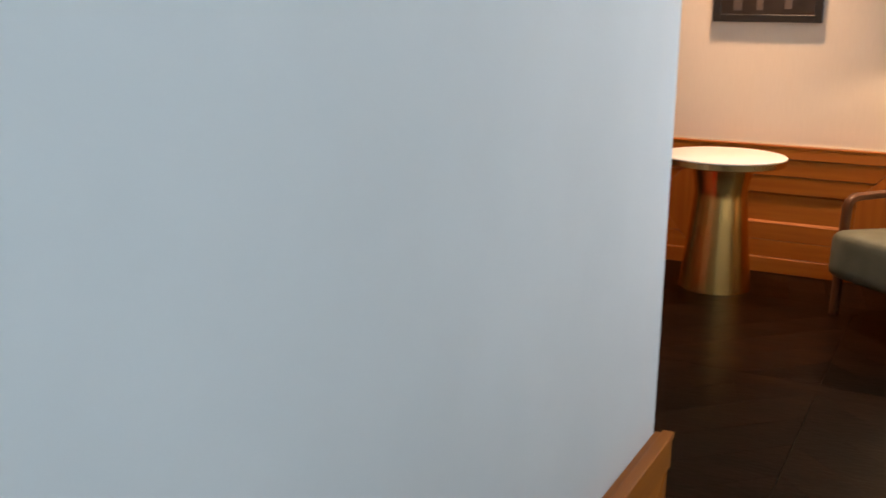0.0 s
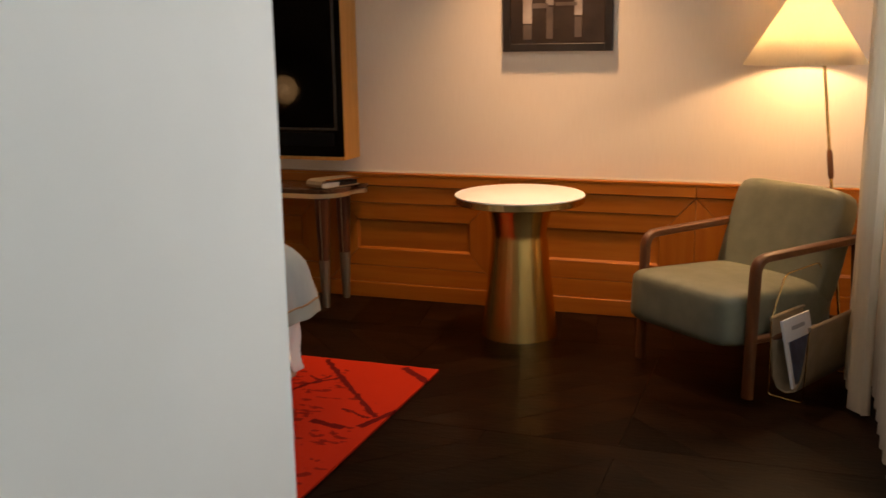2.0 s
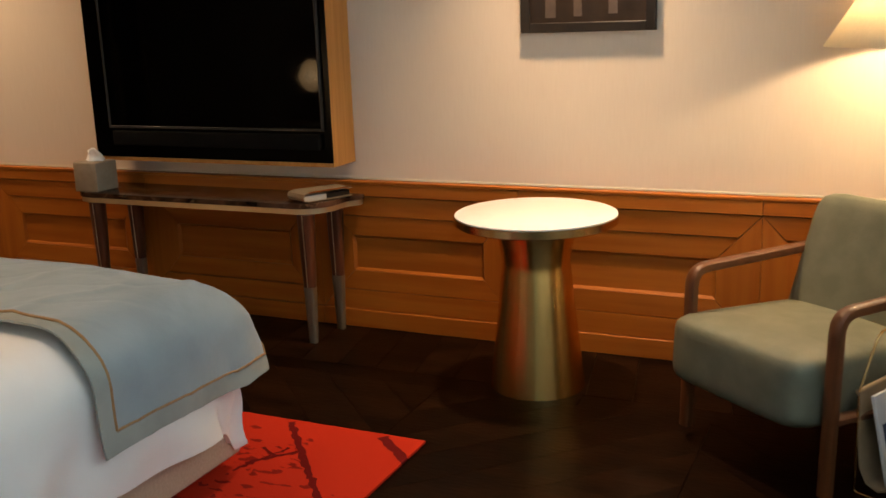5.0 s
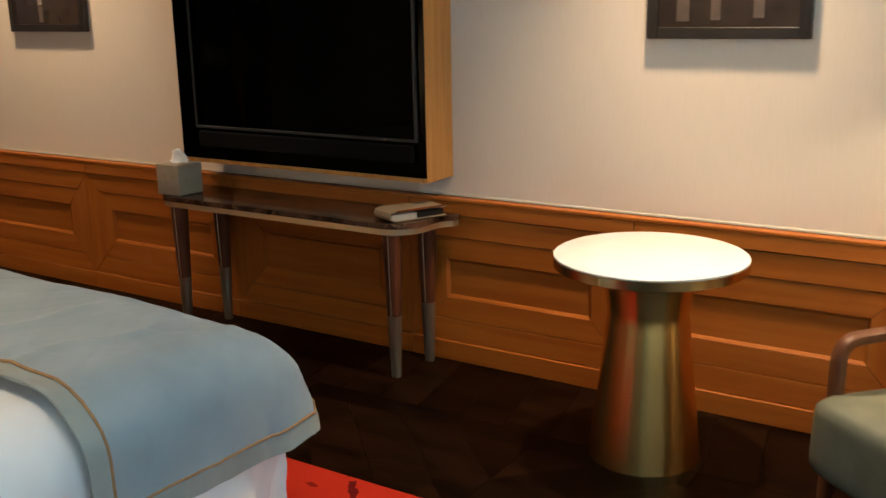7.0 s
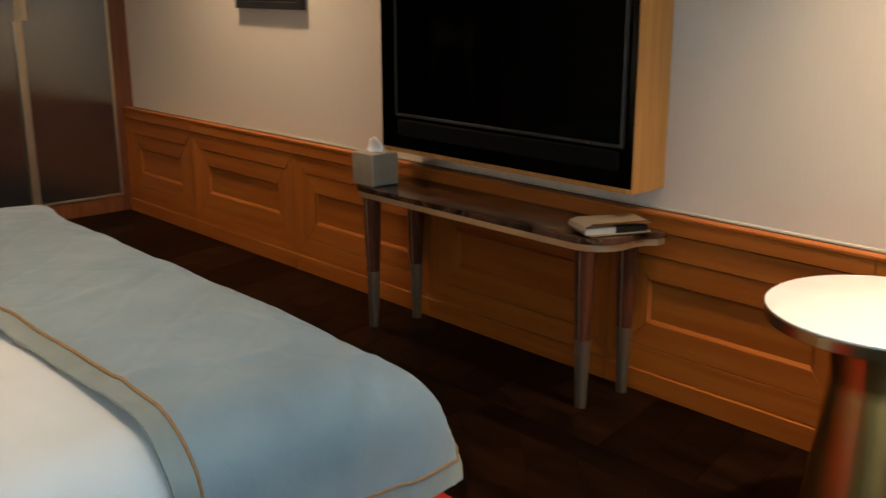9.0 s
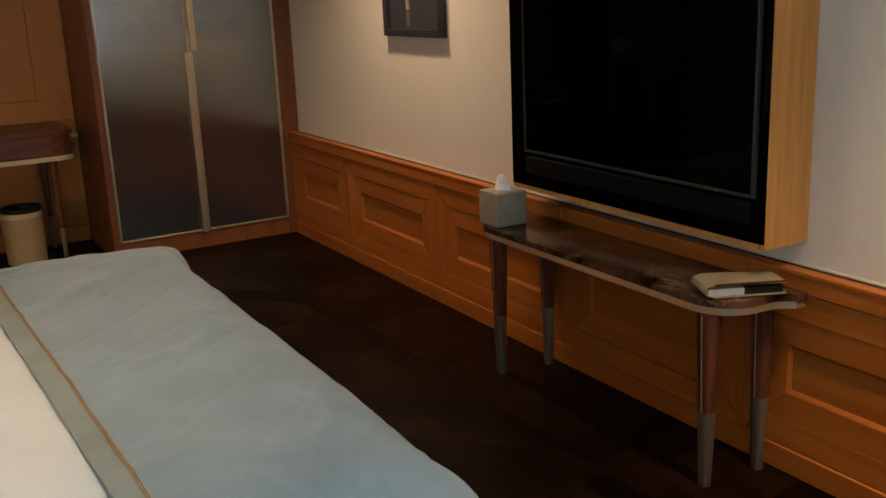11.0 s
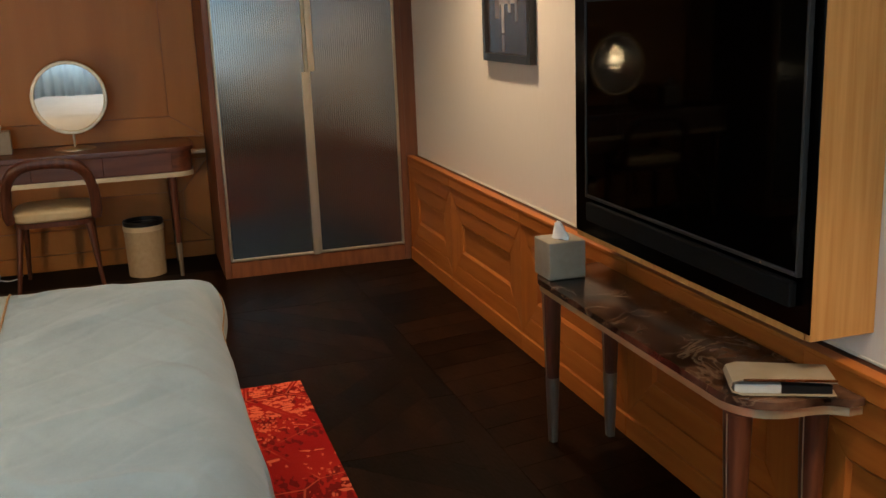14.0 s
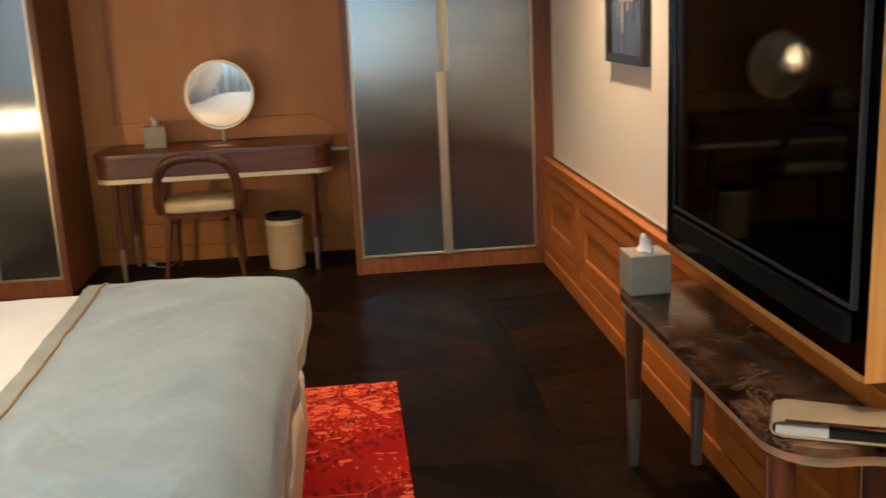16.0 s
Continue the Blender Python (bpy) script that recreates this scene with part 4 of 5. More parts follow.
# ---- bed ----
BX0, BX1, BY0, BY1, BTOP = -3.215, -1.205, 1.665, 3.745, 0.622
BCX, BHW = (BX0 + BX1) / 2, (BX1 - BX0) / 2
bed = thing("bed", pose(BCX, BY0, 0), "wide bed with white duvet on a beige upholstered base", "bed")
BL = BY1 - BY0
part("base", cuboid(-BHW + 0.055, BHW - 0.055, 0, BL + 0.02, 0.055, 0.246, 0.014, 3), M_BEDBASE, bed, "beige upholstered bed base", smooth=40)
part("plinth", cuboid(-BHW + 0.14, BHW - 0.14, 0.05, BL - 0.09, 0.0125, 0.0545), M_BLACK_FR, bed)
mt = cushion(2 * BHW - 0.12, BL - 0.07, 0.29, 8, 6)
bmesh.ops.translate(mt, verts=mt.verts, vec=(0, BL / 2 - 0.02, 0.392))
part("mattress", mt, M_LINEN, bed, smooth=60)


def fold_over(s, limit, r):
    """Cloth length s from the middle, over an edge at limit rounded by r: (out, drop)."""
    flat = limit - r
    if s <= flat:
        return s, 0.0
    a = s - flat
    arc = r * math.pi / 2
    if a < arc:
        return flat + r * math.sin(a / r), r * (1 - math.cos(a / r))
    return limit, r + (a - arc)


def draped(x, y, lift, r=0.15, seed=0.0, amp=1.0, flare=0.06, tip=0.9, tip_foot=0.9, tip_far=0.3, quilt=0.0, stand=0.0, stand_far=0.0, slant=0.0):
    """Where the cloth point (x from the middle, y from the head) lies over the bed."""
    if slant:
        # the head edge lies askew, nearer the pillows on the far side
        y -= slant * (TX - x) / (2 * TX) * (TY1 - y) / (TY1 - TY0)
    fx, fy = BHW + lift - r, BL + lift - r
    a, b = max(0.0, abs(x) - fx), max(0.0, y - fy)
    n1 = noise.noise(Vector((x * 2.3 + seed, y * 2.3, seed)))
    n2 = noise.noise(Vector((x * 6.5, y * 6.5 + seed, seed + 3)))
    n3 = noise.noise(Vector((x * 14, y * 14, seed + 9)))
    px, py, drop = min(abs(x), fx), min(y, fy), 0.0
    if a > 0 or b > 0:
        long = math.hypot(a, b)
        eff = (a ** 4 + b ** 4) ** 0.25
        out, drop = fold_over(eff, r, r)
        corner = min(a, b) / max(a, b)
        drop *= 1 - (stand if x > 0 else stand_far) * corner ** 1.5
        out += flare * max(0.0, drop - r)
        along = x if b > a else y
        hang = max(0.0, drop - 0.5 * r)
        out += amp * hang * (0.10 * math.sin(10.0 * along + 4 * n1 + seed) + 0.06 * n2)
        px += (out + tip * (long - eff)) * a / long
        py += (out + (tip_foot if x > 0 else tip_far) * (long - eff)) * b / long
    top = BTOP + lift - 0.012
    dome = (0.030 if x > 0 else 0.0) * min(1.0, abs(x) / BHW) ** 4 + 0.022 * max(0.0, min(1.0, (y - BL + 0.5) / 0.5)) ** 3
    z = top - drop - dome + amp * (0.011 * n1 + 0.006 * n2 + 0.0025 * n3) * (1 if drop < r else 0.2)
    if quilt:
        # stitched diamonds and a few sharp creases
        for d in ((x + y) * 0.7071, (x - y) * 0.7071):
            e = abs((d + 0.05 * n1 + 0.02 * n2) / 0.17 % 1.0 - 0.5) * 0.17
            z -= quilt * math.exp(-(e / 0.009) ** 2)
        z += 0.006 * max(0.0, 0.16 - abs(noise.noise(Vector((x * 3.4 - seed, y * 3.4, 4.4))))) / 0.16 * (1 if drop < r else 0.3)
    return Vector((math.copysign(px, x), py, z))


def cloth(x0, x1, y0, y1, nx, ny, thick, hem=0.0, **kw):
    """A draped sheet with thickness; hem: how unevenly its lower edge hangs."""
    bm = bmesh.new()
    grid = []
    for i in range(nx + 1):
        col = []
        for j in range(ny + 1):
            x, y = lerp(x0, x1, i / nx), lerp(y0, y1, j / ny)
            if hem:
                k = 1 + hem * noise.noise(Vector((x * 3.1, y * 3.1, 7.7)))
                x = math.copysign(BHW + (abs(x) - BHW) * k, x) if abs(x) > BHW else x
                y = BL + (y - BL) * k if y > BL else y
            col.append(bm.verts.new(draped(x, y, **kw)))
        grid.append(col)
    for i in range(nx):
        for j in range(ny):
            bm.faces.new((grid[i][j], grid[i + 1][j], grid[i + 1][j + 1], grid[i][j + 1]))
    bm.normal_update()
    under = [[bm.verts.new(v.co - v.normal * thick) for v in col] for col in grid]
    for i in range(nx):
        for j in range(ny):
            bm.faces.new((under[i][j], under[i][j + 1], under[i + 1][j + 1], under[i + 1][j]))
    rim = [(i, 0) for i in range(nx)] + [(nx, j) for j in range(ny)] + [(i, ny) for i in range(nx, 0, -1)] + [(0, j) for j in range(ny, 0, -1)]
    for (i, j), (k, m) in zip(rim, rim[1:] + rim[:1]):
        bm.faces.new((grid[i][j], under[i][j], under[k][m], grid[k][m]))
    return bm


DUVET_DROP = 0.375
part("duvet", cloth(-BHW - DUVET_DROP + 0.05, BHW + DUVET_DROP - 0.05, 0.42, BL + DUVET_DROP - 0.05, 130, 110, 0.012, hem=0.06, lift=0.0, seed=2.0, amp=0.75, flare=0.0, tip=0.2, tip_foot=0.35, stand=0.0, stand_far=0.2), M_LINEN, bed, "white cotton duvet hanging over the sides", smooth=60)
hb = cushion(2 * BHW - 0.02, 0.075, 0.55, 6, 8)
for sx in (-0.5, 0.5):
    p = thing("pillow", pose(BCX + sx, BY0 + 0.30, BTOP + 0.12, 52, 0, 0), "plump white pillow at the head of the bed", "pillow", "pillows on the bed")
    part("pillow_case", cushion(0.86, 0.48, 0.17, 10, 2.6), M_LINEN, p, smooth=90)
part("headboard", hb, M_BEDBASE, bed, "beige upholstered headboard", smooth=50).location = (0, -0.043, 0.52)

# the throw across the foot of the bed
th = thing("bed_throw", pose(BCX, BY0, 0), "slate blue quilted throw with sage border and ochre piping", "bed throw")
TL = 0.026
TX = BHW + 0.256
TY0, TY1 = 1.49, BL + 0.21
BW = 0.050
kw = dict(slant=0.085, lift=TL, seed=5.0, amp=0.55, flare=0.05, quilt=0.0016, stand=0.20, stand_far=0.70, tip=0.45, tip_foot=1.9, tip_far=1.3)
part("velvet_field", cloth(-TX + BW, TX - BW, TY0 + BW, TY1 - BW, 230, 110, 0.006, **kw), M_THROW, th, "slate blue quilted velvet", smooth=60)
for x0, x1, y0, y1, nx, ny in ((-TX, -TX + BW, TY0, TY1, 6, 90), (TX - BW, TX, TY0, TY1, 6, 90), (-TX + BW, TX - BW, TY0, TY0 + BW, 160, 6), (-TX + BW, TX - BW, TY1 - BW, TY1, 160, 6)):
    part("border", cloth(x0, x1, y0, y1, nx, ny, 0.006, **kw), M_BORDER, th, "sage satin border band", smooth=60)
for a, b in (((-TX + BW, TY0 + BW), (TX - BW, TY0 + BW)), ((TX - BW, TY0 + BW), (TX - BW, TY1 - BW)), ((TX - BW, TY1 - BW), (-TX + BW, TY1 - BW)), ((-TX + BW, TY1 - BW), (-TX + BW, TY0 + BW))):
    n = 70
    part("piping", sweep([draped(lerp(a[0], b[0], i / n), lerp(a[1], b[1], i / n), **kw) + Vector((0, 0, 0.003)) for i in range(n + 1)], 0.0037, segs=6), M_PIPING, th, "ochre piping", smooth=60)

# ---- bedside table and lamp, mirrored in the television ----
nt_ = thing("nightstand", pose(-3.70, 1.80, 0), "small walnut nightstand beside the bed", "nightstand")
part("body", cuboid(-0.22, 0.22, -0.20, 0.20, 0.16, 0.50, 0.006), M_WALNUT, nt_)
part("drawer_front", cuboid(-0.205, 0.205, 0.2005, 0.212, 0.20, 0.46, 0.003), M_CHERRY, nt_)
for sx in (-0.18, 0.18):
    for sy in (-0.16, 0.16):
        part("leg", sweep([(sx, sy, 0.1595), (sx, sy, 0)], 0.016, segs=10, taper=[1, 0.7]), M_BRASS_BAR, nt_)
bl = thing("bedside_lamp", pose(-3.70, 1.67, 0.5005), "brass bedside lamp with an added pale reflector disc, lit", "table lamp")
part("base", lathe([(0, 0.02), (0.07, 0.018), (0.075, 0.0), (0, 0)], 32), M_BRASS_BAR, bl, smooth=40)
part("stem", lathe([(0, 0.40), (0.008, 0.40), (0.008, 0.0205), (0, 0.0205)], 12), M_BRASS_BAR, bl, smooth=60)
# added reflector: catches the bulb's light as a dim round halo
dish = lathe([(0, 0.012), (0.06, 0.016), (0.115, 0.034), (0.122, 0.040), (0.122, 0.036), (0.06, 0.010), (0, 0.006)], 40)
bmesh.ops.transform(dish, matrix=Matrix.Translation((0, 0.002, 0.355)) @ Matrix.Rotation(radians(-90), 4, "X"), verts=dish.verts)
part("dish", dish, M_DISH, bl, "added pale reflector disc that glows as a halo behind the bulb", smooth=60)
globe = lathe([(0.042 * math.sin(math.pi * i / 12), 0.060 - 0.042 * math.cos(math.pi * i / 12)) for i in range(13)], 24)
bmesh.ops.transform(globe, matrix=Matrix.Translation((0, 0.002, 0.355)) @ Matrix.Rotation(radians(-90), 4, "X"), verts=globe.verts)
part("globe", globe, M_GLOBE, bl, "small glowing opal globe", smooth=60).visible_shadow = False

# ---- armchair ----
ac = thing("armchair", pose(0.111, 4.350, 0, 0, 0, -39), "sage green leather lounge armchair with open cherry wood arms", "armchair")
seat = cushion(0.535, 0.60, 0.205, 10, 9, 0.012)
bmesh.ops.rotate(seat, verts=seat.verts, matrix=Matrix.Rotation(radians(-3), 3, "X"), cent=(0, 0, 0))
bmesh.ops.translate(seat, verts=seat.verts, vec=(-0.02, 0.202, 0.264))
part("seat", seat, M_CHAIR, ac, "sage green leather seat cushion", smooth=50)
bk = cushion(0.520, 0.125, 0.46, 10, 8, 0)
bmesh.ops.rotate(bk, verts=bk.verts, matrix=Matrix.Rotation(radians(-19), 3, "X"), cent=(0, 0, 0))
bmesh.ops.translate(bk, verts=bk.verts, vec=(-0.01, 0.480, 0.466))
part("backrest", bk, M_CHAIR, ac, "sage green leather reclined backrest", smooth=50)
for s in (-1, 1):
    x = 0.278 * s
    side = part("arm_frame", sweep(rounded_line([(x, -0.012, 0.0), (x, 0.0, 0.505), (x, 0.545, 0.515)], 0.055, 6), 0.0155, 0.021, 12, square=1.6, up=(1, 0, 0)), M_CHAIRWOOD, ac, "cherry wood front leg and arm in one bend", smooth=40)
    part("rear_leg", sweep([(x, 0.54, 0.512), (x, 0.565, 0.25), (x, 0.60, 0.0)], 0.015, 0.019, 12, square=1.6, up=(1, 0, 0), taper=[1, 1, 0.8]), M_CHAIRWOOD, ac, smooth=40)
    part("seat_rail", sweep([(x, 0.0, 0.215), (x, 0.57, 0.190)], 0.012, 0.022, 10, square=1.8, up=(1, 0, 0)), M_CHAIRWOOD, ac, smooth=40)
for y, z in ((0.03, 0.205), (0.52, 0.185)):
    part("cross_rail", sweep([(-0.265, y, z), (0.265, y, z)], 0.011, 0.02, 10, square=1.8), M_CHAIRWOOD, ac, smooth=40)

# ---- floor lamp ----
fl = thing("floor_lamp", pose(0.63, 4.90, 0), "slim brass floor lamp with wide cream cone shade, lit", "floor lamp")
part("base", lathe([(0, 0.018), (0.09, 0.016), (0.10, 0.008), (0.10, 0), (0, 0)], 40), M_BRASS_BAR, fl, smooth=40)
P0, P1 = Vector((0.02, -0.02, 0.018)), Vector((-0.125, -0.035, 1.26))


def pole_at(z):
    t = (z - P0.z) / (P1.z - P0.z)
    return P0.lerp(P1, t)


part("pole", sweep([pole_at(0.016), pole_at(1.22)], 0.0065, segs=12), M_BRASS_BAR, fl, "thin brass pole", smooth=60)
part("grip", sweep([pole_at(0.70), pole_at(0.715), pole_at(0.80), pole_at(0.815)], 0.0115, segs=12, taper=[0.7, 1, 1, 0.7]), M_CHERRY, fl, "cherry wood grip", smooth=60)
sh = lathe([(0.235, 1.150), (0.060, 1.425), (0.058, 1.425), (0.233, 1.150), (0.235, 1.150)], 64, ox=-0.185, oy=-0.03)
part("shade", sh, M_SHADE, fl, "cream cone shade glowing from the lamp", smooth=60)
part("socket", lathe([(0, 1.255), (0.017, 1.255), (0.017, 1.20), (0, 1.20)], 16, ox=-0.135, oy=-0.036), M_BRASS_BAR, fl, smooth=60)
part("bulb", lathe([(0, 1.325), (0.02, 1.318), (0.03, 1.295), (0.022, 1.265), (0, 1.2555)], 16, ox=-0.150, oy=-0.036), M_BULB, fl, smooth=60).visible_shadow = False

# ---- magazine rack ----
mg = thing("magazine_rack", pose(0.445, 4.190, 0, 0, 0, -26.4), "taupe leather sling magazine rack on a thin brass frame", "magazine rack")
LEN = 0.41
w2, zt = 0.066, 0.285
prof = [(-w2 - 0.004, zt), (-w2 + 0.002, 0.16), (-w2 + 0.012, 0.075), (-0.034, 0.035), (0, 0.022), (0.034, 0.035), (w2 - 0.012, 0.075), (w2 + 0.002, 0.16), (w2 + 0.012, zt - 0.01)]


def sling(prof, y0, y1, th):
    bm = bmesh.new()
    pts = [Vector((x, 0, z)) for x, z in prof]
    cols = []
    for i, p in enumerate(pts):
        d = (pts[min(i + 1, len(pts) - 1)] - pts[max(i - 1, 0)]).normalized()
        nrm = Vector((-d.z, 0, d.x)) * th
        cols.append([bm.verts.new(q + Vector((0, y, 0))) for q, y in ((p, y0), (p + nrm, y0), (p + nrm, y1), (p, y1))])
    for a, b in zip(cols, cols[1:]):
        for i in range(4):
            bm.faces.new((a[i], a[(i + 1) % 4], b[(i + 1) % 4], b[i]))
    bm.faces.new(cols[0])
    bm.faces.new(cols[-1])
    return bm


part("sling", sling(prof, 0.004, LEN - 0.004, 0.006), M_TAUPE, mg, "taupe leather sling", smooth=60)
for x in (-w2 - 0.002, w2 + 0.011):
    z = zt if x < 0 else zt - 0.01
    part("rolled_edge", sweep([(x, 0.0, z), (x, LEN, z)], 0.0075, segs=10), M_TAUPE, mg, smooth=60)
for y in (0.0, LEN):
    part("end_wire", sweep(rounded_line([(-w2, y, zt - 0.01), (-w2 + 0.004, y, 0.004), (w2, y, 0.004), (w2 + 0.010, y, zt - 0.02)], 0.012, 4), 0.0032, segs=8), M_BRASS_BAR, mg, "thin brass wire", smooth=60)
part("carry_handle", sweep(rounded_line([(-w2, 0.0, zt), (-w2 + 0.012, 0.065, 0.438), (-w2 + 0.012, LEN - 0.085, 0.438), (-w2, LEN, zt)], 0.03, 5), 0.0032, segs=8), M_BRASS_BAR, mg, "thin brass wire handle", smooth=60)
mz = thing("magazine", pose(0.445, 4.190, 0, 0, 0, -26.4) @ pose(0.020, 0.014, 0.040, 0, -13, 0), "white covered magazine with a blue photograph, in the rack", "magazine")
part("page_block", cuboid(-0.006, 0.004, 0.0, 0.20, 0.0, 0.245, 0.001, 1), M_PAPER, mz)
part("cover_photo", cuboid(0.0042, 0.0052, 0.018, 0.185, 0.012, 0.165), M_INK, mz)
part("title_bar", cuboid(0.0042, 0.0052, 0.055, 0.150, 0.200, 0.214), M_GREYINK, mz)

# ---- curtains ----


def curtain(name, x, y0, y1, z0, z1, material, amp, folds, seed, label, group):
    bm = bmesh.new()
    n = int((y1 - y0) / 0.012)
    rows = 24
    grid = []
    for i in range(n + 1):
        u = i / n
        col = []
        for j in range(rows + 1):
            v = j / rows
            y = lerp(y0, y1, u)
            ph = 2 * math.pi * folds * u + 1.4 * noise.noise(Vector((u * 9, seed, 0)))
            a = amp * (0.75 + 0.5 * v) * (1 + 0.4 * noise.noise(Vector((u * 14, seed + 2, v * 1.5))))
            col.append(bm.verts.new((x + a * math.sin(ph) + 0.012 * noise.noise(Vector((u * 5, v * 2, seed))), y + 0.35 * a * math.cos(ph) * (0.6 + 0.6 * v), lerp(z1, z0, v))))
        grid.append(col)
    for i in range(n):
        for j in range(rows):
            bm.faces.new((grid[i][j], grid[i + 1][j], grid[i + 1][j + 1], grid[i][j + 1]))
    t = thing(name, pose(0, 0, 0), label, "curtain", group)
    part("cloth", bm, material, t, smooth=180)
    part("curtain_rail", cuboid(x - 0.012, x + 0.012, y0 - 0.02, y1 + 0.02, z1 + 0.001, z1 + 0.02), M_CEIL, t)


curtain("sheer_curtain", 0.765, -1.0, 4.56, 0.012, 2.50, M_SHEER, 0.022, 47, 1.0, "full length white voile curtain drawn across the windows", "window curtains")
curtain("drape", 0.688, 4.06, 4.58, 0.012, 2.50, M_DRAPE, 0.030, 5, 4.0, "ivory drape gathered at the window's end", "window curtains")

# ---- dressing desk with chair, mirror and bin ----
dk = thing("dressing_desk", pose(-5.845, 3.19, 0), "walnut dressing desk with rounded ends and brass edge", "desk")
part("desktop", outline_slab(rounded_rect(-0.24, 0.245, -0.69, 0.69, 0.11), 0.735, 0.757, bevel=0.004), M_WALNUT_Y, dk, "dark walnut desktop", smooth=40)
part("drawer_case", outline_slab(rounded_rect(-0.225, 0.232, -0.675, 0.675, 0.10), 0.615, 0.7345), M_WALNUT_Y, dk, smooth=40)
for y0, y1 in ((-0.56, -0.19), (-0.187, 0.187), (0.19, 0.56)):
    part("drawer_front", cuboid(0.2325, 0.240, y0, y1, 0.622, 0.730, 0.002, 1), M_DRAWER, dk, "reddish walnut drawer front")
part("brass_edge", outline_slab(rounded_rect(-0.225, 0.237, -0.68, 0.68, 0.10), 0.588, 0.6145), M_EDGE, dk, "satin brass underside band", smooth=40)
for x in (-0.19, 0.20):
    for y in (-0.575, 0.555):
        lg = part("leg", sweep([(x, y, 0.5945), (x, y, 0.20)], 0.026, 0.022, 14, taper=[1, 0.72], square=1.6, up=(0, 1, 0)), M_WALNUT, dk, smooth=40)
        part("metal_foot", sweep([(x, y, 0.1995), (x, y, 0.0)], 0.0185, 0.0155, 14, taper=[1, 0.75], square=1.6, up=(0, 1, 0)), M_STEEL, lg, smooth=40)

ch = thing("desk_chair", pose(-5.60, 3.085, 0), "dark walnut dining chair with arched back and cream seat", "chair")
st = cushion(0.40, 0.44, 0.075, 8, 5, 0.01)
bmesh.ops.translate(st, verts=st.verts, vec=(-0.20, 0, 0.425))
part("seat", st, M_CREAM_SEAT, ch, "cream leather seat pad", smooth=60)
arch = []
for i in range(25):
    a = math.pi * i / 24
    y = 0.232 * math.copysign(abs(math.cos(a)) ** 0.62, math.cos(a))
    z = 0.44 + 0.285 * math.sin(a) ** 0.62
    arch.append((0.02 - 0.05 * abs(math.cos(a)) ** 4, y, z))
part("back_arch", sweep([(-0.06, 0.222, 0.40)] + arch + [(-0.06, -0.222, 0.40)], 0.030, 0.017, 12, up=(1, 0, 0), square=1.3), M_WALNUT, ch, "bent walnut back hoop", smooth=50)
part("seat_frame", outline_slab(rounded_rect(-0.39, -0.01, -0.215, 0.215, 0.09), 0.365, 0.3935), M_WALNUT, ch, smooth=40)
for x, y, ox, oy in ((-0.05, 0.18, 0.05, 0.045), (-0.05, -0.18, 0.05, -0.045), (-0.34, 0.18, -0.02, 0.02), (-0.34, -0.18, -0.02, -0.02)):
    part("leg", sweep([(x, y, 0.37), (x + ox, y + oy, 0.0)], 0.019, segs=12, taper=[1, 0.6]), M_WALNUT, ch, smooth=60)

mi = thing("vanity_mirror", pose(-5.88, 3.232, 0.757, 0, 0, 0), "round tabletop mirror in a champagne ring on a disc foot", "mirror")
part("foot", lathe([(0, 0.012), (0.10, 0.010), (0.115, 0.004), (0.115, 0), (0, 0)], 40), M_CHAMPAGNE, mi, smooth=40)
part("stem", lathe([(0, 0.095), (0.007, 0.095), (0.007, 0.0125), (0, 0.0125)], 12), M_CHAMPAGNE, mi, smooth=60)
TILTM = Matrix.Translation((0, 0, 0.294)) @ Matrix.Rotation(radians(1.0), 4, "Y") @ Matrix.Rotation(radians(-4), 4, "Z") @ Matrix.Rotation(radians(90), 4, "Y")
ring = lathe([(0.186, 0.006), (0.190, 0.011), (0.205, 0.011), (0.209, 0.004), (0.206, -0.016), (0, -0.018)], 64)
bmesh.ops.transform(ring, matrix=TILTM, verts=ring.verts)
part("ring", ring, M_CHAMPAGNE, mi, "champagne metal ring", smooth=35)
gl = lathe([(0, 0.007), (0.187, 0.007), (0.187, 0.002), (0, 0.002)], 64)
bmesh.ops.transform(gl, matrix=TILTM, verts=gl.verts)
part("glass", gl, M_MIRROR, mi, "clear mirror glass")

wb = thing("waste_bin", pose(-5.79, 3.555, 0), "sand leatherette waste bin with a gold rim", "bin")
part("body", lathe([(0, 0.0), (0.108, 0.0), (0.114, 0.27), (0, 0.27)], 40), M_BIN, wb, "sand leatherette body", smooth=40)
part("gold_band", lathe([(0.1165, 0.2705), (0.1165, 0.30), (0.110, 0.30), (0.110, 0.2705), (0.1165, 0.2705)], 40), M_EDGE, wb, "gold metal band", smooth=40)
part("liner_ring", lathe([(0.1145, 0.3005), (0.1145, 0.325), (0.104, 0.327), (0.104, 0.3005), (0.1145, 0.3005)], 40), M_BLACK, wb, "black liner ring", smooth=40)
part("inner", lathe([(0, 0.2706), (0.104, 0.2706), (0.104, 0.30), (0.1, 0.30), (0.1, 0.275), (0, 0.275)], 32), M_BLACK, wb)

# ---- mains adapter under the desk ----
ad = thing("mains_adapter", pose(-6.02, 2.69, 0, 0, 0, 20), "small pale grey mains adapter with a cable on the floor", "adapter")
part("housing", cuboid(-0.028, 0.028, -0.024, 0.024, 0.0005, 0.036, 0.006, 2), M_GREYINK, ad, smooth=40)
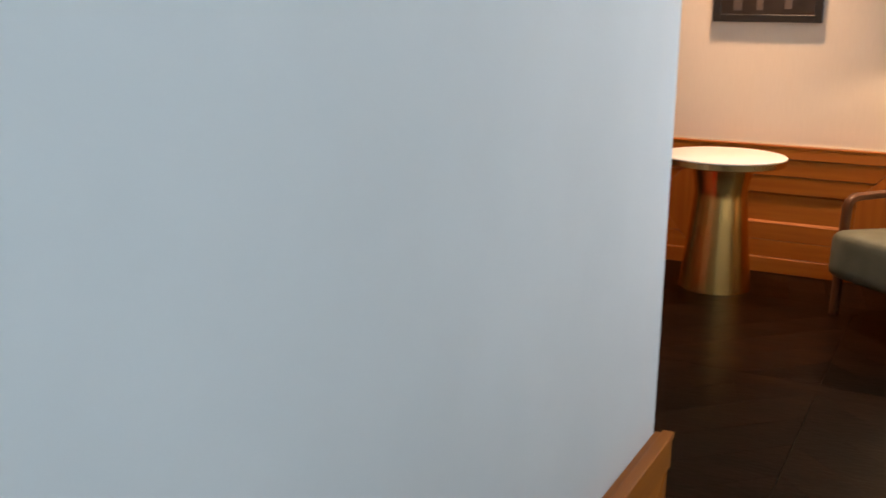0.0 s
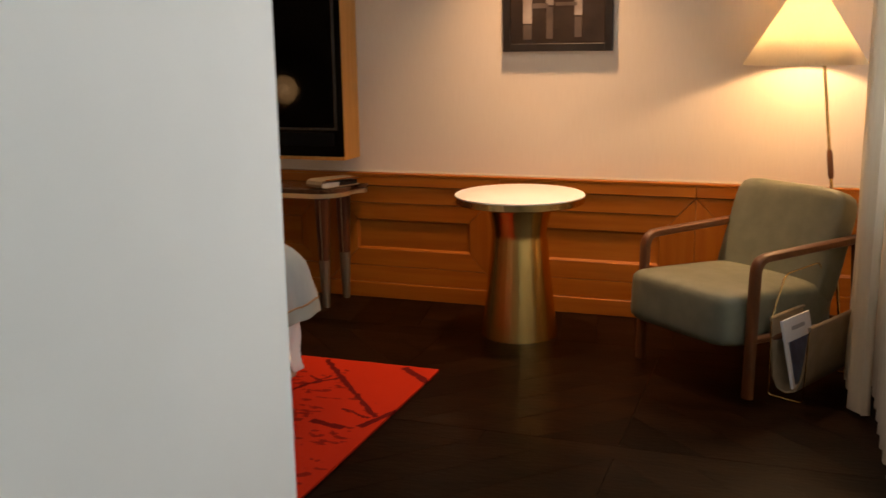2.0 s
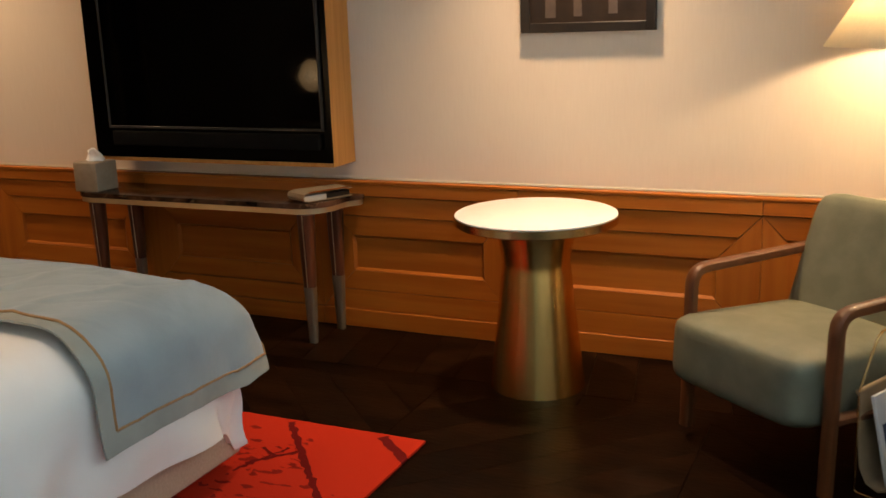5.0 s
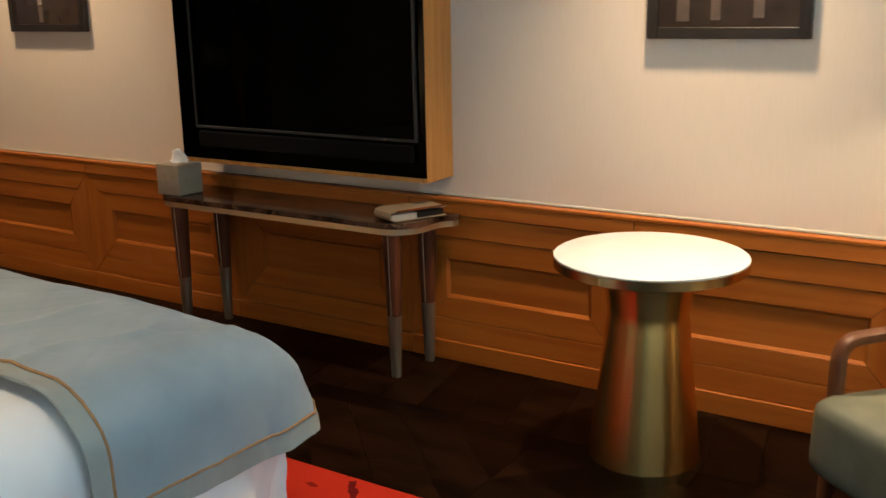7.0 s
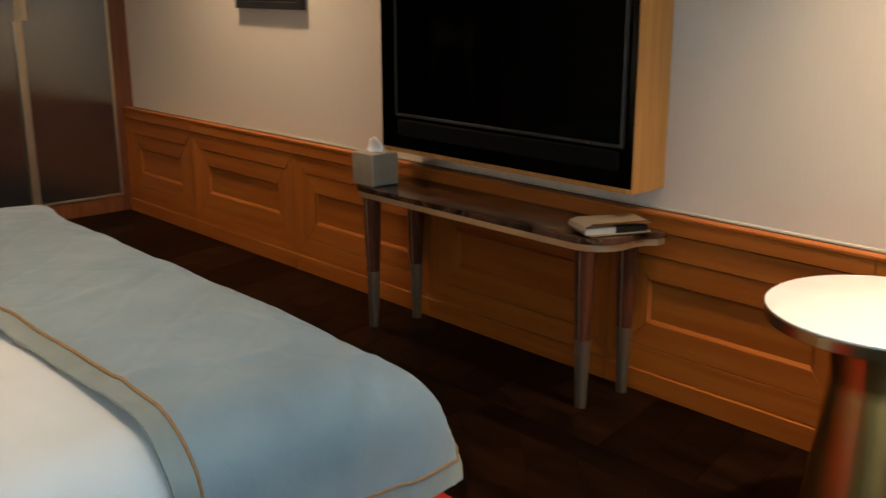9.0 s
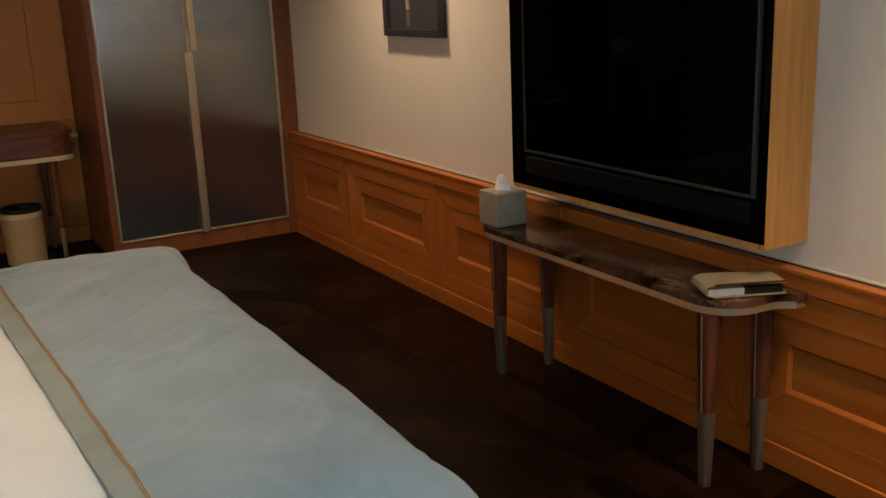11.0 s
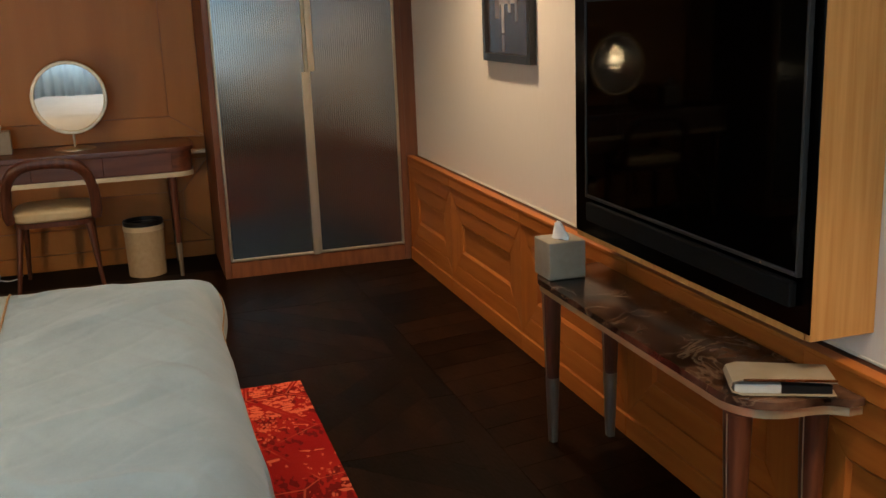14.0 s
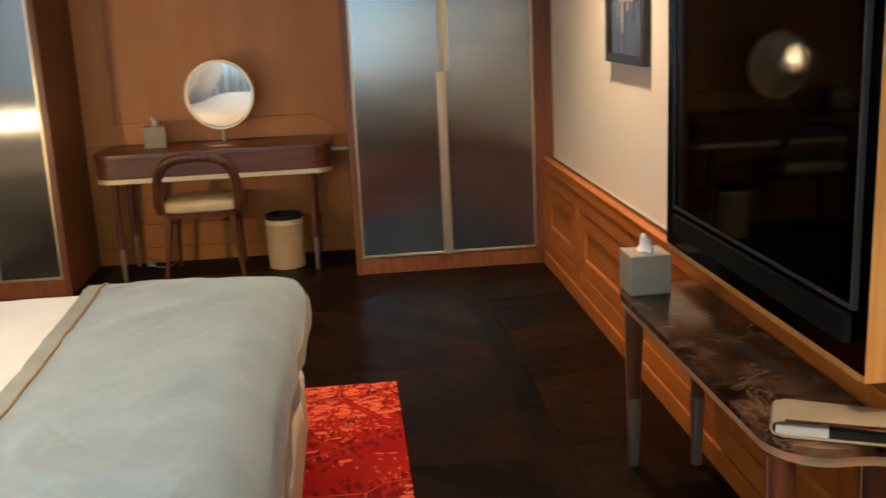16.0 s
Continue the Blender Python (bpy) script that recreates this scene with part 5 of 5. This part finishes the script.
part("cable", sweep(rounded_line([(0.026, 0.0, 0.014), (0.06, 0.02, 0.005), (0.10, 0.05, 0.004), (0.08, 0.11, 0.004), (0.02, 0.15, 0.004)], 0.018, 4), 0.0032, segs=8), M_PAPER, ad, "thin white cable", smooth=60)

# ---- parquet planks: chevron fields between straight bands ----
floor_ob = bpy.data.objects["floor"]
BANDY, BANDW, FIELD = 4.545, 0.102, 0.94
PITCH = FIELD + BANDW


def plank_mesh(name, loop):
    me = bpy.data.meshes.new(name)
    n = len(loop)
    e = 0.0007
    cx, cy = sum(p[0] for p in loop) / n, sum(p[1] for p in loop) / n
    lo = [(x, y, -0.003) for x, y in loop]
    mid = [(x, y, -0.0012) for x, y in loop]
    hi = [(x + math.copysign(e, cx - x), y + math.copysign(e, cy - y), 0.0) for x, y in loop]
    faces = [list(range(2 * n, 3 * n))]
    for k in (0, n):
        faces += [[k + i, k + (i + 1) % n, k + n + (i + 1) % n, k + n + i] for i in range(n)]
    me.from_pydata(lo + mid + hi, [], faces)
    me.materials.append(M_PLANK)
    return me


PW = 0.163
SIDE = FIELD


def clipped(loop, axis, limit, keep):
    """The convex outline cut along a line of constant x or y."""
    out = []
    for p, q in zip(loop, loop[1:] + loop[:1]):
        a, b = keep * (limit - p[axis]), keep * (limit - q[axis])
        if a >= 0:
            out.append(p)
        if a * b < 0:
            t = a / (a - b)
            out.append((p[0] + (q[0] - p[0]) * t, p[1] + (q[1] - p[1]) * t))
    return out


def chevron(lean):
    """Meshes of the slanting planks that fill one square of the floor."""
    meshes = []
    step = PW * math.sqrt(2)
    c = -SIDE
    while c < SIDE:
        u0, u1 = c + 0.0005, c + step - 0.0005
        loop = [(u0, 0.0), (u1, 0.0), (u1 + FIELD, FIELD), (u0 + FIELD, FIELD)]
        loop = clipped(clipped(loop, 0, SIDE - 0.0004, 1), 0, 0.0004, -1)
        if lean < 0:
            loop = [(SIDE - x, y) for x, y in reversed(loop)]
        if len(loop) > 2 and max(p[0] for p in loop) - min(p[0] for p in loop) > 0.03:
            meshes.append(plank_mesh("plank", loop))
        c += step
    return meshes


def lay(me, x, y):
    ob = new("plank", me)
    ob.parent = floor_ob
    ob.location = (x, y, 0)


halves = {1: chevron(1), -1: chevron(-1)}
band = plank_mesh("plank", [(0, 0), (1.398, 0), (1.398, BANDW), (0, BANDW)])
# a chevron's point meets the band at x -3.80
for k in range(-5, 0):
    yb = BANDY + k * PITCH
    for col in range(-3, 5):
        x = -3.80 + SIDE * col
        if x < WEST - 0.3 or x + SIDE > EAST + 0.1 or (yb < 1.2 and x < -1.1):
            continue
        for me in halves[1 if col % 2 else -1]:
            lay(me, x, yb + BANDW + 0.001)
for k in range(-4, 1):
    for i in range(5):
        if k > -4 or i == 4:
            lay(band, -6.08 + 1.4 * i, BANDY + k * PITCH)
# the strip along the north wall, its boards almost square to the wall
lean_n, depth_n = -0.09, NORTH - BANDY - BANDW - 0.002
me_n = plank_mesh("plank", [(0, 0), (PW - 0.0008, 0), (PW - 0.0008 + lean_n, depth_n), (lean_n, depth_n)])
x = WEST + 0.1
while x + PW < EAST:
    lay(me_n, x, BANDY + BANDW + 0.001)
    x += PW
